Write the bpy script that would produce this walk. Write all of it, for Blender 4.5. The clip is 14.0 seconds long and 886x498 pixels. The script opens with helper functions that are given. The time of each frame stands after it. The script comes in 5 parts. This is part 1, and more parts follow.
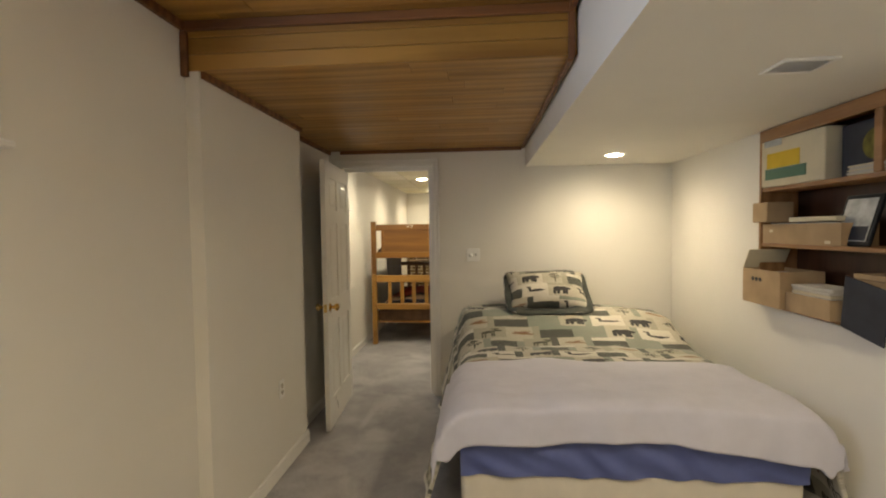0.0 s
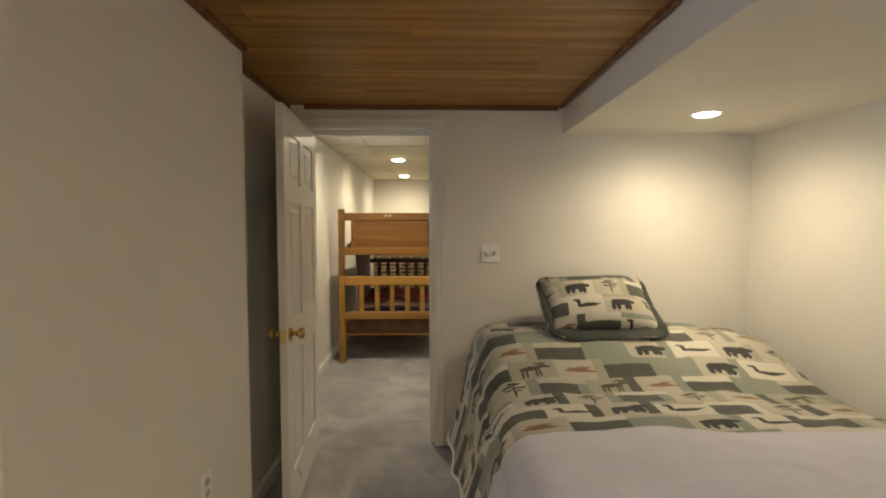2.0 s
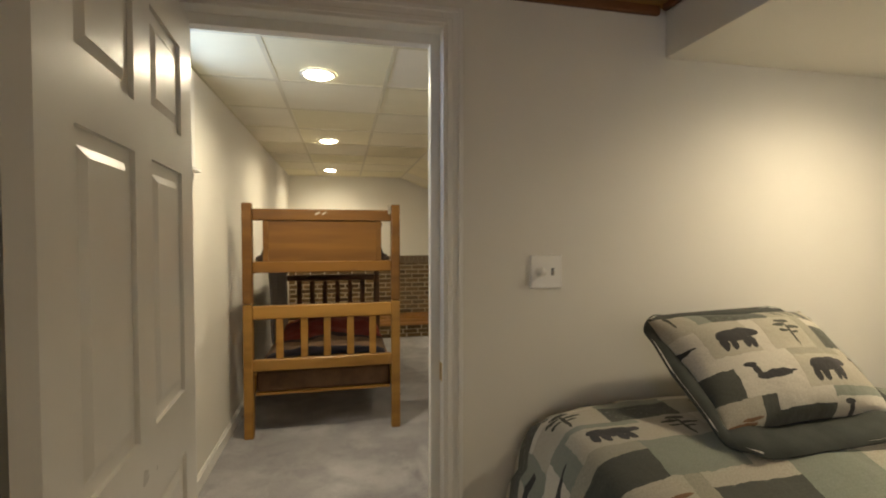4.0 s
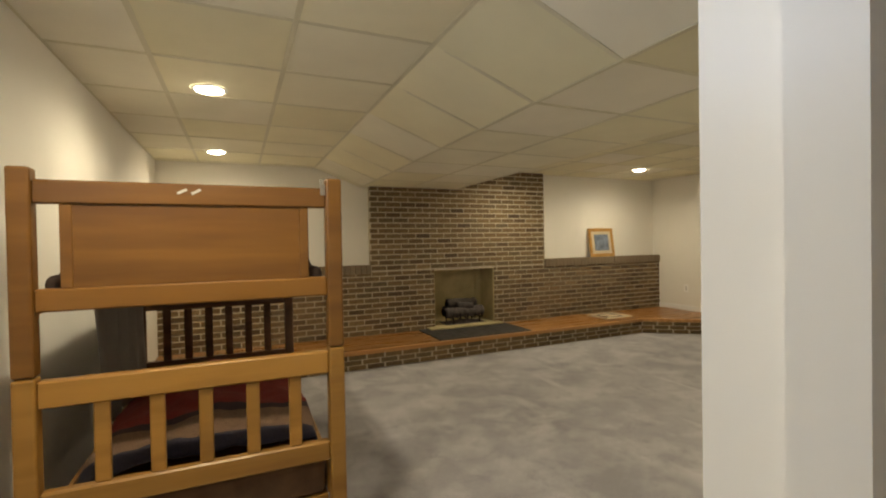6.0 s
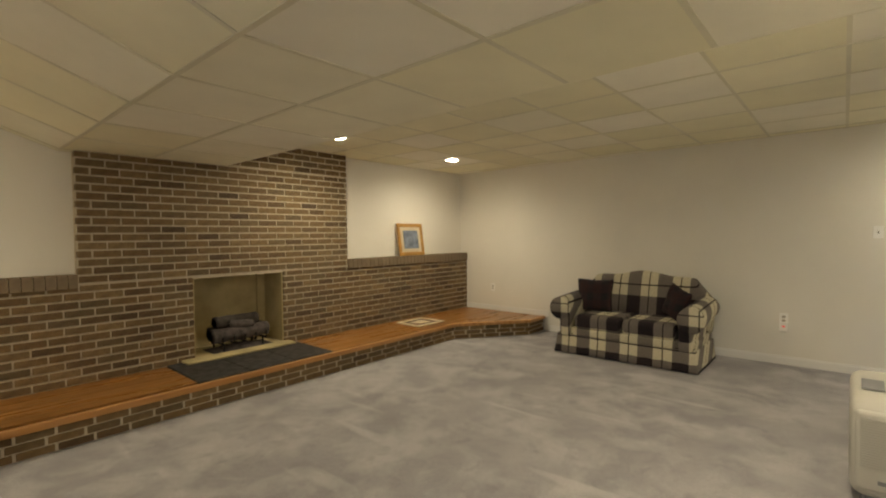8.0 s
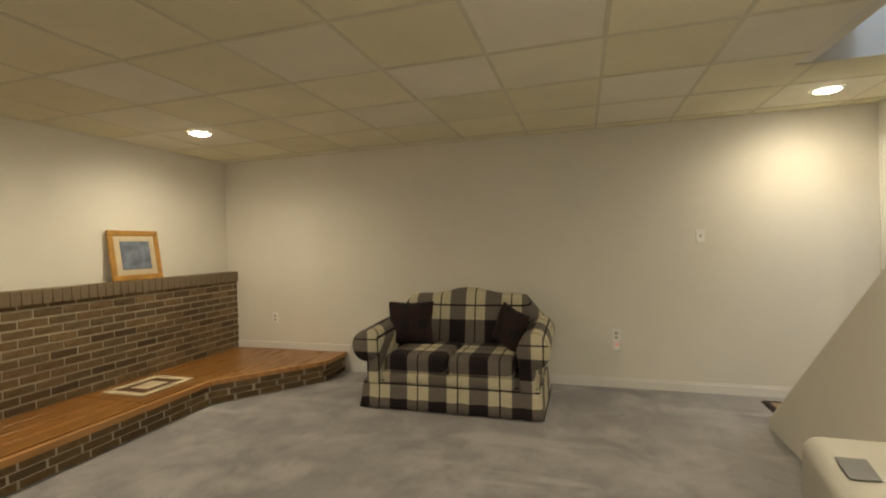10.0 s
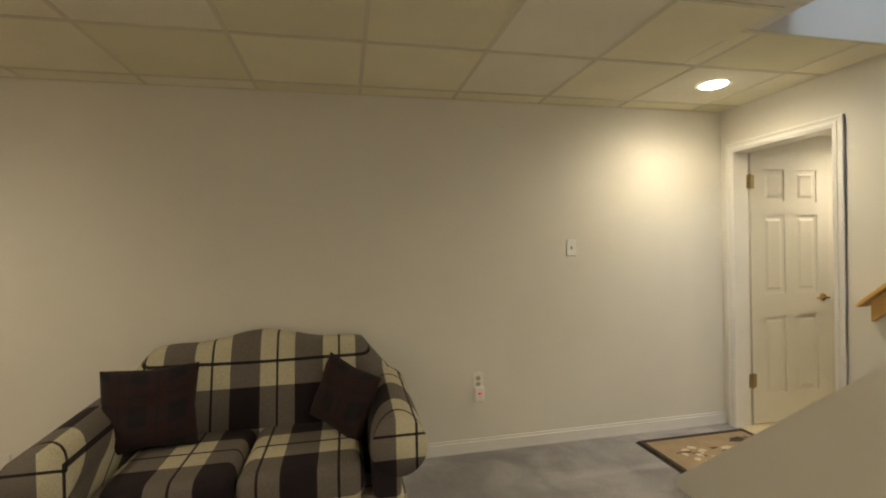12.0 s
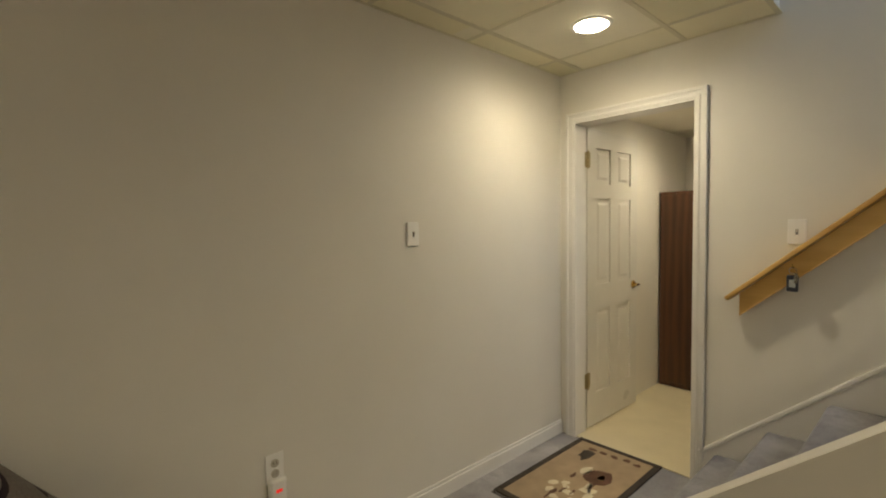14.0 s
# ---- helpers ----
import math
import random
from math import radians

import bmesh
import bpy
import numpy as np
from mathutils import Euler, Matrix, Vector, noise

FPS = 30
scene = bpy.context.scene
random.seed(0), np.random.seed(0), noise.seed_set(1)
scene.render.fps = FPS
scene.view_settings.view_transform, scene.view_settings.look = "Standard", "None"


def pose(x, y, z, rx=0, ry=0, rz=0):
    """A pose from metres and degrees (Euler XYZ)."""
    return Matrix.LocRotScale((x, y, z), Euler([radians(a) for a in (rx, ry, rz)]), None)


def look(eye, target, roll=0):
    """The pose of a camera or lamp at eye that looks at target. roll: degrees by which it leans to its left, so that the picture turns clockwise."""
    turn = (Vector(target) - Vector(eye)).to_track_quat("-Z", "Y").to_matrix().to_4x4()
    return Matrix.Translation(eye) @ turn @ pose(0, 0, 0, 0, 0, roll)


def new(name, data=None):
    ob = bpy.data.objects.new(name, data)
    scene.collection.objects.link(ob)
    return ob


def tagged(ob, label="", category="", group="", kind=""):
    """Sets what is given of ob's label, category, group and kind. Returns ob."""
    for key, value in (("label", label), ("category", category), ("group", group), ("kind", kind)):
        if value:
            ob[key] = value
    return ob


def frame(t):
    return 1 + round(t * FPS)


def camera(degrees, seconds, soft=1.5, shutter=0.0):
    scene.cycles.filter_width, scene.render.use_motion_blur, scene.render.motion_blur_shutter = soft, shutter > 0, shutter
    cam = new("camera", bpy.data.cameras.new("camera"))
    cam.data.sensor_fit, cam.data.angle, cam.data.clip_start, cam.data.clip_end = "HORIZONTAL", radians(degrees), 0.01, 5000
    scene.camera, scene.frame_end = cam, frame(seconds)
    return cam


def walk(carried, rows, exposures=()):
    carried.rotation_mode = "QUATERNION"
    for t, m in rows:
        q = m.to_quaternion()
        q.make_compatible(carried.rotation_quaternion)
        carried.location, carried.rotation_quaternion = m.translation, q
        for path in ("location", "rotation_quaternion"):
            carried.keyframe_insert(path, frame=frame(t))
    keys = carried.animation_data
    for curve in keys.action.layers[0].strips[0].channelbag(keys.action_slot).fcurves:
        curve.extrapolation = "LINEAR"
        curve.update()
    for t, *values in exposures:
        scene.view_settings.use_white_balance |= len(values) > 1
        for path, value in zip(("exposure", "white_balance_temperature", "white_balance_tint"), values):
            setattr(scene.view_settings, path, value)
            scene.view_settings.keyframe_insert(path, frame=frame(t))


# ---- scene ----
cam = camera(87.9, 14.0, 2.0)
PATH = [
    (0, (0.155, -0.130, 1.498), (0.001, 1.862, 1.417), -0.8),
    (0.5, (0.102, 0.114, 1.502), (-0.077, 2.103, 1.387), -0.5),
    (1, (-0.060, 0.391, 1.502), (-0.175, 2.384, 1.379), -0.5),
    (1.5, (-0.129, 0.647, 1.458), (-0.192, 2.643, 1.351), -0.1),
    (2, (-0.270, 0.997, 1.463), (-0.223, 3.0153, 1.356), -0.0),
    (2.5, (-0.391, 1.352, 1.439), (-0.242, 3.344, 1.342), -0.0),
    (3, (-0.458, 1.715, 1.405), (-0.244, 3.702, 1.332), -0.2),
    (3.2, (-0.511, 1.857, 1.407), (-0.258, 3.839, 1.327), -0.1),
    (5.3, (-0.600, 3.482, 1.384), (0.060, 5.370, 1.371), -0.8),
    (5.5, (-0.592, 3.601, 1.385), (0.098, 5.479, 1.366), -0.9),
    (6, (-0.576, 3.901, 1.351), (0.240, 5.727, 1.326), -1.0),
    (6.5, (-0.485, 4.210, 1.364), (0.503, 5.948, 1.324), -0.5),
    (7, (-0.313, 4.488, 1.367), (0.841, 6.120, 1.313), -0.4),
    (7.5, (-0.117, 4.722, 1.371), (1.220, 6.208, 1.316), -0.5),
    (8, (0.117, 4.937, 1.376), (1.622, 6.252, 1.316), -0.6),
    (8.5, (0.433, 5.127, 1.364), (2.054, 6.296, 1.297), -0.9),
    (9, (0.756, 5.311, 1.369), (2.495, 6.296, 1.299), -1.2),
    (9.2, (0.920, 5.359, 1.350), (2.692, 6.285, 1.288), -1.5),
    (11.3, (2.466, 6.198, 1.360), (4.463, 6.097, 1.374), -1.0),
    (11.5, (2.608, 6.229, 1.364), (4.600, 6.045, 1.373), -1.2),
    (12, (3.015, 6.260, 1.391), (4.923, 5.853, 1.378), -1.1),
    (12.5, (3.314, 6.246, 1.389), (5.212, 5.617, 1.348), -1.2),
    (13, (3.655, 6.214, 1.386), (5.456, 5.348, 1.312), -0.9),
    (13.5, (3.987, 6.164, 1.384), (5.639, 5.041, 1.294), -0.4),
    (14, (4.273, 6.080, 1.393), (5.748, 4.732, 1.299), -0.8),
]
EXPOSURES = [(0.0, 0.1), (1.0, 0.1), (2.0, 0.01), (3.0, -0.16), (4.2, -0.1), (5.5, -0.04), (6.2, 0.1), (7.0, 0.3), (8.0, 0.13), (9.0, 0.07), (11.5, 0.02), (12.5, 0.02), (13.5, -0.08), (14.0, -0.28)]
walk(cam, [(t, look(eye, target, roll)) for t, eye, target, roll in PATH], EXPOSURES)

# ---- light ----
world = bpy.data.worlds.new("world")
scene.world = world
world.use_nodes = True
wn = world.node_tree
sky = wn.nodes.new("ShaderNodeTexSky")
sky.sky_type, sky.sun_disc, sky.sun_elevation, sky.sun_rotation = "NISHITA", False, radians(40), radians(200)
wn.links.new(sky.outputs[0], wn.nodes["Background"].inputs[0])
wn.nodes["Background"].inputs[1].default_value = 0.1

WARM = (1.0, 0.828, 0.565)
SOFT = (1.0, 0.855, 0.59)


def spot(x, y, z, watts, colour=WARM, size=168, blend=1.0):
    d = bpy.data.lights.new("downlight", "SPOT")
    d.energy, d.color, d.spot_size, d.spot_blend, d.shadow_soft_size = watts, colour, radians(size), blend, 0.05
    o = new("downlight_bulb", d)
    o.matrix_world = pose(x, y, z)
    return o


def daylight(x, y, z, rx, rz, sx, sy, watts, colour):
    d = bpy.data.lights.new("daylight", "AREA")
    d.shape, d.size, d.size_y, d.energy, d.color = "RECTANGLE", sx, sy, watts, colour
    o = new("daylight_opening", d)
    o.matrix_world = pose(x, y, z, rx, 0, rz)
    return o


LAMPS = [  # x, y, ceiling height, watts
    # second and third are out of view, added to light the near bedroom
    (1.175, 3.42, 2.048, 61), (1.175, 0.5, 2.048, 68), (-0.35, -0.4, 2.43, 96),
    (-0.71, 5.17, 2.30, 108), (-0.71, 7.0, 2.30, 104), (-0.75, 9.0, 2.30, 88),
    (2.91, 8.77, 2.365, 95), (4.77, 8.83, 2.365, 92), (5.46, 4.0, 2.365, 61),
    # both unseen: first set by the bright floor, second added for the far room
    (2.58, 5.10, 2.365, 165), (5.4, 2.5, 2.20, 55),
]
for x, y, z, w in LAMPS:
    spot(x, y, z - 0.02, w, WARM if x < 2 and y < 3.9 else SOFT)
SKY_BLUE = (0.62, 0.76, 1.0)
daylight(1.6, 3.93, 4.3, 90, -90, 0.8, 1.2, 38, SKY_BLUE)
daylight(-1.455, 4.72, 1.99, 90, -90, 0.80, 0.42, 7, SKY_BLUE)
daylight(-1.235, 0.55, 1.99, 90, -90, 0.80, 0.42, 14, SKY_BLUE)


# ---- materials ----
def material(name):
    m = bpy.data.materials.new(name)
    m.use_nodes = True
    nt = m.node_tree
    return m, nt, nt.nodes["Principled BSDF"]


def node(nt, kind, links=None, **values):
    n = nt.nodes.new("ShaderNode" + kind)
    if "operation" in values:
        n.operation = values["operation"]
    if "noise_dimensions" in values:
        n.noise_dimensions = values["noise_dimensions"]
    if "bands_direction" in values:
        n.bands_direction = values["bands_direction"]
    for k, v in (links or {}).items():
        if isinstance(v, bpy.types.NodeSocket):
            nt.links.new(v, n.inputs[k])
        else:
            n.inputs[k].default_value = v
    return n


def rgb(c):
    return (c[0], c[1], c[2], 1.0)


def ramp(nt, fac, stops, constant=False):
    n = nt.nodes.new("ShaderNodeValToRGB")
    if constant:
        n.color_ramp.interpolation = "CONSTANT"
    while len(n.color_ramp.elements) < len(stops):
        n.color_ramp.elements.new(0.5)
    for e, (p, c) in zip(n.color_ramp.elements, stops):
        e.position, e.color = p, rgb(c) if isinstance(c, tuple) else (c, c, c, 1)
    nt.links.new(fac, n.inputs[0])
    return n.outputs[0]


def mix(nt, fac, a, b, mode="MIX"):
    n = nt.nodes.new("ShaderNodeMix")
    n.data_type, n.blend_type = "RGBA", mode
    for sock, v in ((n.inputs[0], fac), (n.inputs[6], a), (n.inputs[7], b)):
        if isinstance(v, bpy.types.NodeSocket):
            nt.links.new(v, sock)
        else:
            sock.default_value = rgb(v) if isinstance(v, tuple) else v
    return n.outputs[2]


def coords(nt, kind="Object", scale=(1, 1, 1), turn=(0, 0, 0)):
    tc = nt.nodes.new("ShaderNodeTexCoord")
    return node(nt, "Mapping", {"Vector": tc.outputs[kind], "Scale": scale, "Rotation": turn}).outputs[0]


def noise_of(nt, vec, scale, detail=4.0, rough=0.55):
    return node(nt, "TexNoise", {"Vector": vec, "Scale": scale, "Detail": detail, "Roughness": rough}).outputs["Fac"]


def bump(nt, bsdf, height, strength, distance=0.01):
    b = node(nt, "Bump", {"Height": height, "Strength": strength, "Distance": distance})
    nt.links.new(b.outputs[0], bsdf.inputs["Normal"])


def plain(name, colour, rough=0.6, vary=0.08, scale=6.0, grain=200.0, relief=0.1, metal=0.0):
    """Paint, plastic, cloth or metal: a soft blotch and a fine grain."""
    m, nt, b = material(name)
    v = coords(nt)
    big, small = noise_of(nt, v, scale), noise_of(nt, v, grain, 2.0)
    lo, hi = tuple(c * (1 - vary) for c in colour), tuple(min(1, c * (1 + vary)) for c in colour)
    nt.links.new(ramp(nt, big, [(0.3, lo), (0.7, hi)]), b.inputs["Base Color"])
    nt.links.new(ramp(nt, big, [(0.25, min(1, rough + 0.06)), (0.75, max(0, rough - 0.06))]), b.inputs["Roughness"])
    b.inputs["Metallic"].default_value = metal
    bump(nt, b, small, relief, 0.002)
    return m


def wood(name, dark, light, axis="x", rough=0.45, fine=1.0, by_object=False, islands=False):
    m, nt, b = material(name)
    sc = {"x": (0.9, 9, 9), "y": (9, 0.9, 9), "z": (9, 9, 0.9)}[axis]
    v = coords(nt, scale=tuple(c * fine for c in sc))
    if islands or by_object:
        src = nt.nodes.new("ShaderNodeNewGeometry").outputs["Random Per Island"] if islands else nt.nodes.new("ShaderNodeObjectInfo").outputs["Random"]
        shift = node(nt, "VectorMath", {0: v, 1: node(nt, "CombineXYZ", {0: node(nt, "Math", {0: src, 1: 37.0}, operation="MULTIPLY").outputs[0], 1: node(nt, "Math", {0: src, 1: 11.0}, operation="MULTIPLY").outputs[0]}).outputs[0]}, operation="ADD")
        v = shift.outputs[0]
    warp = noise_of(nt, v, 1.3, 6.0, 0.62)
    rings = node(nt, "TexWave", {"Vector": v, "Scale": 0.55, "Distortion": 7.0, "Detail": 3.0, "Detail Scale": 1.4}, bands_direction={"x": "Y", "y": "X", "z": "X"}[axis]).outputs["Fac"]
    grain = node(nt, "Math", {0: warp, 1: node(nt, "Math", {0: rings, 1: 0.35}, operation="MULTIPLY").outputs[0]}, operation="ADD").outputs[0]
    col = ramp(nt, grain, [(0.38, dark), (0.85, light)])
    if islands or by_object:
        col = mix(nt, 1.0, col, ramp(nt, src, [(0.0, 0.84), (1.0, 1.12)]), "MULTIPLY")
    nt.links.new(col, b.inputs["Base Color"])
    nt.links.new(ramp(nt, warp, [(0.3, rough + 0.1), (0.7, rough - 0.08)]), b.inputs["Roughness"])
    bump(nt, b, grain, 0.12, 0.003)
    return m


def glow(name, colour, strength):
    m, nt, b = material(name)
    b.inputs["Base Color"].default_value = rgb((0.8, 0.8, 0.8))
    b.inputs["Emission Color"].default_value = rgb(colour)
    b.inputs["Emission Strength"].default_value = strength
    return m


def carpet_material():
    """Plush pile: brushed lighter and darker patches, long vacuum strokes and scuffs."""
    m, nt, b = material("grey_carpet")
    v = coords(nt)
    wide = node(nt, "TexNoise", {"Vector": v, "Scale": 1.1, "Detail": 6.0, "Roughness": 0.62, "Distortion": 0.25}).outputs["Fac"]
    patch = node(nt, "TexNoise", {"Vector": v, "Scale": 2.6, "Detail": 4.0, "Roughness": 0.58, "Distortion": 0.25}).outputs["Fac"]
    dabs = node(nt, "TexNoise", {"Vector": v, "Scale": 6.5, "Detail": 4.0, "Roughness": 0.6, "Distortion": 0.25}).outputs["Fac"]
    stroke = noise_of(nt, coords(nt, scale=(3.4, 0.5, 1.0), turn=(0, 0, radians(-32))), 1.3, 2.0, 0.5)
    stroke2 = noise_of(nt, coords(nt, scale=(3.0, 0.6, 1.0), turn=(0, 0, radians(22))), 1.3, 2.0, 0.5)
    pile = noise_of(nt, v, 420.0, 2.0)
    tuft = noise_of(nt, v, 70.0, 3.0)
    c = ramp(nt, wide, [(0.34, (0.268, 0.257, 0.272)), (0.64, (0.372, 0.357, 0.372))])
    c = mix(nt, ramp(nt, patch, [(0.44, 0.0), (0.64, 0.8)]), c, (0.48, 0.465, 0.475))
    c = mix(nt, ramp(nt, dabs, [(0.28, 0.55), (0.46, 0.0)]), c, (0.232, 0.222, 0.236))
    c = mix(nt, ramp(nt, stroke, [(0.63, 0.0), (0.70, 0.55)]), c, (0.54, 0.525, 0.535))
    c = mix(nt, ramp(nt, stroke2, [(0.26, 0.4), (0.40, 0.0)]), c, (0.235, 0.225, 0.24))
    c = mix(nt, 0.25, c, mix(nt, 1.0, c, ramp(nt, tuft, [(0.3, 0.6), (0.7, 1.35)]), "MULTIPLY"))
    c = mix(nt, 0.3, c, mix(nt, 1.0, c, ramp(nt, pile, [(0.3, 0.45), (0.7, 1.4)]), "MULTIPLY"))
    nt.links.new(c, b.inputs["Base Color"])
    b.inputs["Roughness"].default_value = 1.0
    b.inputs["Sheen Weight"].default_value = 0.15
    h = node(nt, "Math", {0: pile, 1: tuft}, operation="ADD").outputs[0]
    bump(nt, b, h, 0.6, 0.008)
    return m


def brick_material():
    m, nt, b = material("brick")
    v = coords(nt)
    pick = nt.nodes.new("ShaderNodeNewGeometry").outputs["Random Per Island"]
    own = nt.nodes.new("ShaderNodeObjectInfo").outputs["Random"]
    k = node(nt, "Math", {0: node(nt, "Math", {0: pick, 1: own}, operation="ADD").outputs[0]}, operation="FRACT").outputs[0]
    face = ramp(nt, k, [(0.0, (0.072, 0.044, 0.021)), (0.25, (0.145, 0.092, 0.041)), (0.55, (0.188, 0.122, 0.054)), (0.8, (0.118, 0.084, 0.042)), (1.0, (0.225, 0.152, 0.072))])
    blot = noise_of(nt, v, 28.0, 5.0, 0.7)
    c = mix(nt, 1.0, face, ramp(nt, blot, [(0.25, 0.62), (0.75, 1.35)]), "MULTIPLY")
    c = mix(nt, ramp(nt, noise_of(nt, v, 11.0), [(0.58, 0.0), (0.75, 0.5)]), c, (0.25, 0.19, 0.12))
    nt.links.new(c, b.inputs["Base Color"])
    b.inputs["Roughness"].default_value = 0.88
    bump(nt, b, noise_of(nt, v, 90.0, 5.0), 0.5, 0.006)
    return m


def stripes(nt, value, period, stops):
    f = node(nt, "Math", {0: node(nt, "Math", {0: value, 1: 1.0 / period}, operation="MULTIPLY").outputs[0]}, operation="FRACT").outputs[0]
    return ramp(nt, f, stops, True)


def plaid_material(name, tones, period=0.335):
    """A woven tartan: bands along the width against bands that run over the seat and down the front."""
    m, nt, b = material(name)
    s = node(nt, "SeparateXYZ", {0: coords(nt)})
    across = s.outputs[0]
    down = node(nt, "Math", {0: node(nt, "Math", {0: s.outputs[2], 1: 0.30}, operation="ADD").outputs[0], 1: node(nt, "Math", {0: s.outputs[1], 1: 0.82}, operation="MULTIPLY").outputs[0]}, operation="SUBTRACT").outputs[0]
    wa = stripes(nt, across, period, [(0.0, 0.0), (0.25, 0.85), (0.285, 0.0), (0.54, 0.8)])
    wd = stripes(nt, down, period * 1.15, [(0.0, 0.0), (0.25, 0.85), (0.28, 0.0), (0.54, 0.8)])
    w = mix(nt, 0.5, wa, wd)
    c = ramp(nt, w, [(0.0, tones[0]), (0.3, tones[1]), (0.412, tones[2]), (0.7, tones[3])], True)
    weave = noise_of(nt, coords(nt), 160.0, 2.0)
    c = mix(nt, 1.0, c, ramp(nt, weave, [(0.3, 0.8), (0.7, 1.15)]), "MULTIPLY")
    nt.links.new(c, b.inputs["Base Color"])
    b.inputs["Roughness"].default_value = 0.95
    bump(nt, b, weave, 0.3, 0.003)
    return m


def quilt_material():
    """Printed patchwork: patches of sage, cream, tan and dark green with a lodge print of bears, moose, loons, pines and canoes."""
    m, nt, b = material("patchwork_print")
    uv0 = coords(nt, "UV")
    rag = node(nt, "TexNoise", {"Vector": uv0, "Scale": 45.0, "Detail": 2.0}).outputs["Color"]
    sway = node(nt, "VectorMath", {0: rag, 1: (0.5, 0.5, 0.5)}, operation="SUBTRACT").outputs[0]
    uv = node(nt, "VectorMath", {0: sway, 1: (0.012, 0.012, 0.0), 2: uv0}, operation="MULTIPLY_ADD").outputs[0]
    def math_(op, p, q=0.0):
        return node(nt, "Math", {0: p, 1: q}, operation=op).outputs[0]
    sp = node(nt, "SeparateXYZ", {0: uv})
    W_, H_ = 0.205, 0.122
    row = math_("FLOOR", math_("DIVIDE", sp.outputs[1], H_))
    jog = node(nt, "TexWhiteNoise", {1: row}, noise_dimensions="1D").outputs["Value"]
    xs_ = math_("ADD", math_("DIVIDE", sp.outputs[0], W_), math_("ADD", math_("MULTIPLY", jog, 0.35), math_("MULTIPLY", row, 0.43)))
    col_ = math_("FLOOR", xs_)
    cell = node(nt, "CombineXYZ", {0: col_, 1: row}).outputs[0]
    fx, fy = math_("FRACT", xs_), math_("FRACT", math_("DIVIDE", sp.outputs[1], H_))
    # neighbours along a row and a column never share a patch: the kind steps by a fixed stride, with a small random slip
    slip = node(nt, "TexWhiteNoise", {0: cell}, noise_dimensions="2D").outputs["Value"]
    kind = math_("FRACT", math_("ADD", math_("MULTIPLY", col_, 0.4427), math_("ADD", math_("MULTIPLY", row, 0.4231), math_("MULTIPLY", slip, 0.07))))
    other = math_("FRACT", math_("MULTIPLY", slip, 7.31))
    PALE, CREAM, TAN, SAGE, DEEP = (0.57, 0.535, 0.45), (0.44, 0.405, 0.32), (0.335, 0.315, 0.24), (0.235, 0.255, 0.205), (0.075, 0.078, 0.062)
    base = ramp(nt, kind, [(0.0, CREAM), (0.15, DEEP), (0.27, TAN), (0.42, CREAM), (0.54, PALE), (0.66, SAGE), (0.76, CREAM), (0.88, DEEP)], True)
    # narrow neighbours sewn in beside or above the main patch
    side = math_("MULTIPLY", math_("GREATER_THAN", fx, 0.78), math_("LESS_THAN", other, 0.6))
    c = mix(nt, side, base, ramp(nt, math_("FRACT", math_("MULTIPLY", slip, 23.7)), [(0.0, SAGE), (0.35, DEEP), (0.6, PALE), (0.8, TAN)], True))
    deep = ramp(nt, kind, [(0.0, 0.0), (0.15, 1.0), (0.27, 0.0), (0.88, 1.0)], True)
    strip = math_("MAXIMUM", math_("MULTIPLY", math_("GREATER_THAN", fy, 0.80), math_("GREATER_THAN", other, 0.62)), math_("MULTIPLY", math_("GREATER_THAN", fy, 0.68), deep))
    c = mix(nt, strip, c, ramp(nt, math_("FRACT", math_("MULTIPLY", slip, 41.3)), [(0.0, TAN), (0.3, PALE), (0.6, SAGE), (0.8, CREAM)], True))
    p = node(nt, "CombineXYZ", {0: math_("MULTIPLY_ADD", fx, 2.0), 1: math_("MULTIPLY_ADD", fy, 2.0)})
    for k in (0, 1):
        p.inputs[k].links[0].from_node.inputs[2].default_value = -1.0
    p = p.outputs[0]
    def figure(spots, lo, hi):
        """The union of ellipses (x, y, rx, ry) in patches whose kind lies between lo and hi."""
        d = None
        for x, y, rx, ry in spots:
            e = node(nt, "VectorMath", {0: node(nt, "VectorMath", {0: p, 1: (1 / rx, 1 / ry, 0), 2: (-x / rx, -y / ry, 0)}, operation="MULTIPLY_ADD").outputs[0]}, operation="LENGTH").outputs["Value"]
            d = e if d is None else math_("MINIMUM", d, e)
        here = math_("MULTIPLY", math_("GREATER_THAN", kind, lo), math_("LESS_THAN", kind, hi))
        return math_("MULTIPLY", math_("LESS_THAN", d, 1.0), here)
    bear = [(-0.08, 0.02, 0.55, 0.36), (0.28, 0.18, 0.30, 0.26), (0.56, 0.10, 0.24, 0.22)] + [(x, -0.42, 0.12, 0.34) for x in (-0.5, -0.22, 0.2, 0.42)]
    moose = [(-0.1, 0.12, 0.46, 0.24), (0.42, 0.30, 0.22, 0.18), (0.62, 0.22, 0.16, 0.12), (0.34, 0.60, 0.26, 0.10)] + [(x, -0.38, 0.055, 0.46) for x in (-0.46, -0.28, 0.12, 0.26)]
    pine = [(0.0, -0.15, 0.05, 0.72), (-0.26, 0.40, 0.24, 0.11), (0.24, 0.22, 0.24, 0.10), (0.0, 0.66, 0.28, 0.13), (-0.22, 0.04, 0.17, 0.08), (0.18, -0.08, 0.14, 0.07)]
    loon = [(0.05, -0.22, 0.58, 0.20), (-0.42, 0.10, 0.10, 0.34), (-0.50, 0.40, 0.20, 0.12), (0.5, -0.16, 0.3, 0.07)]
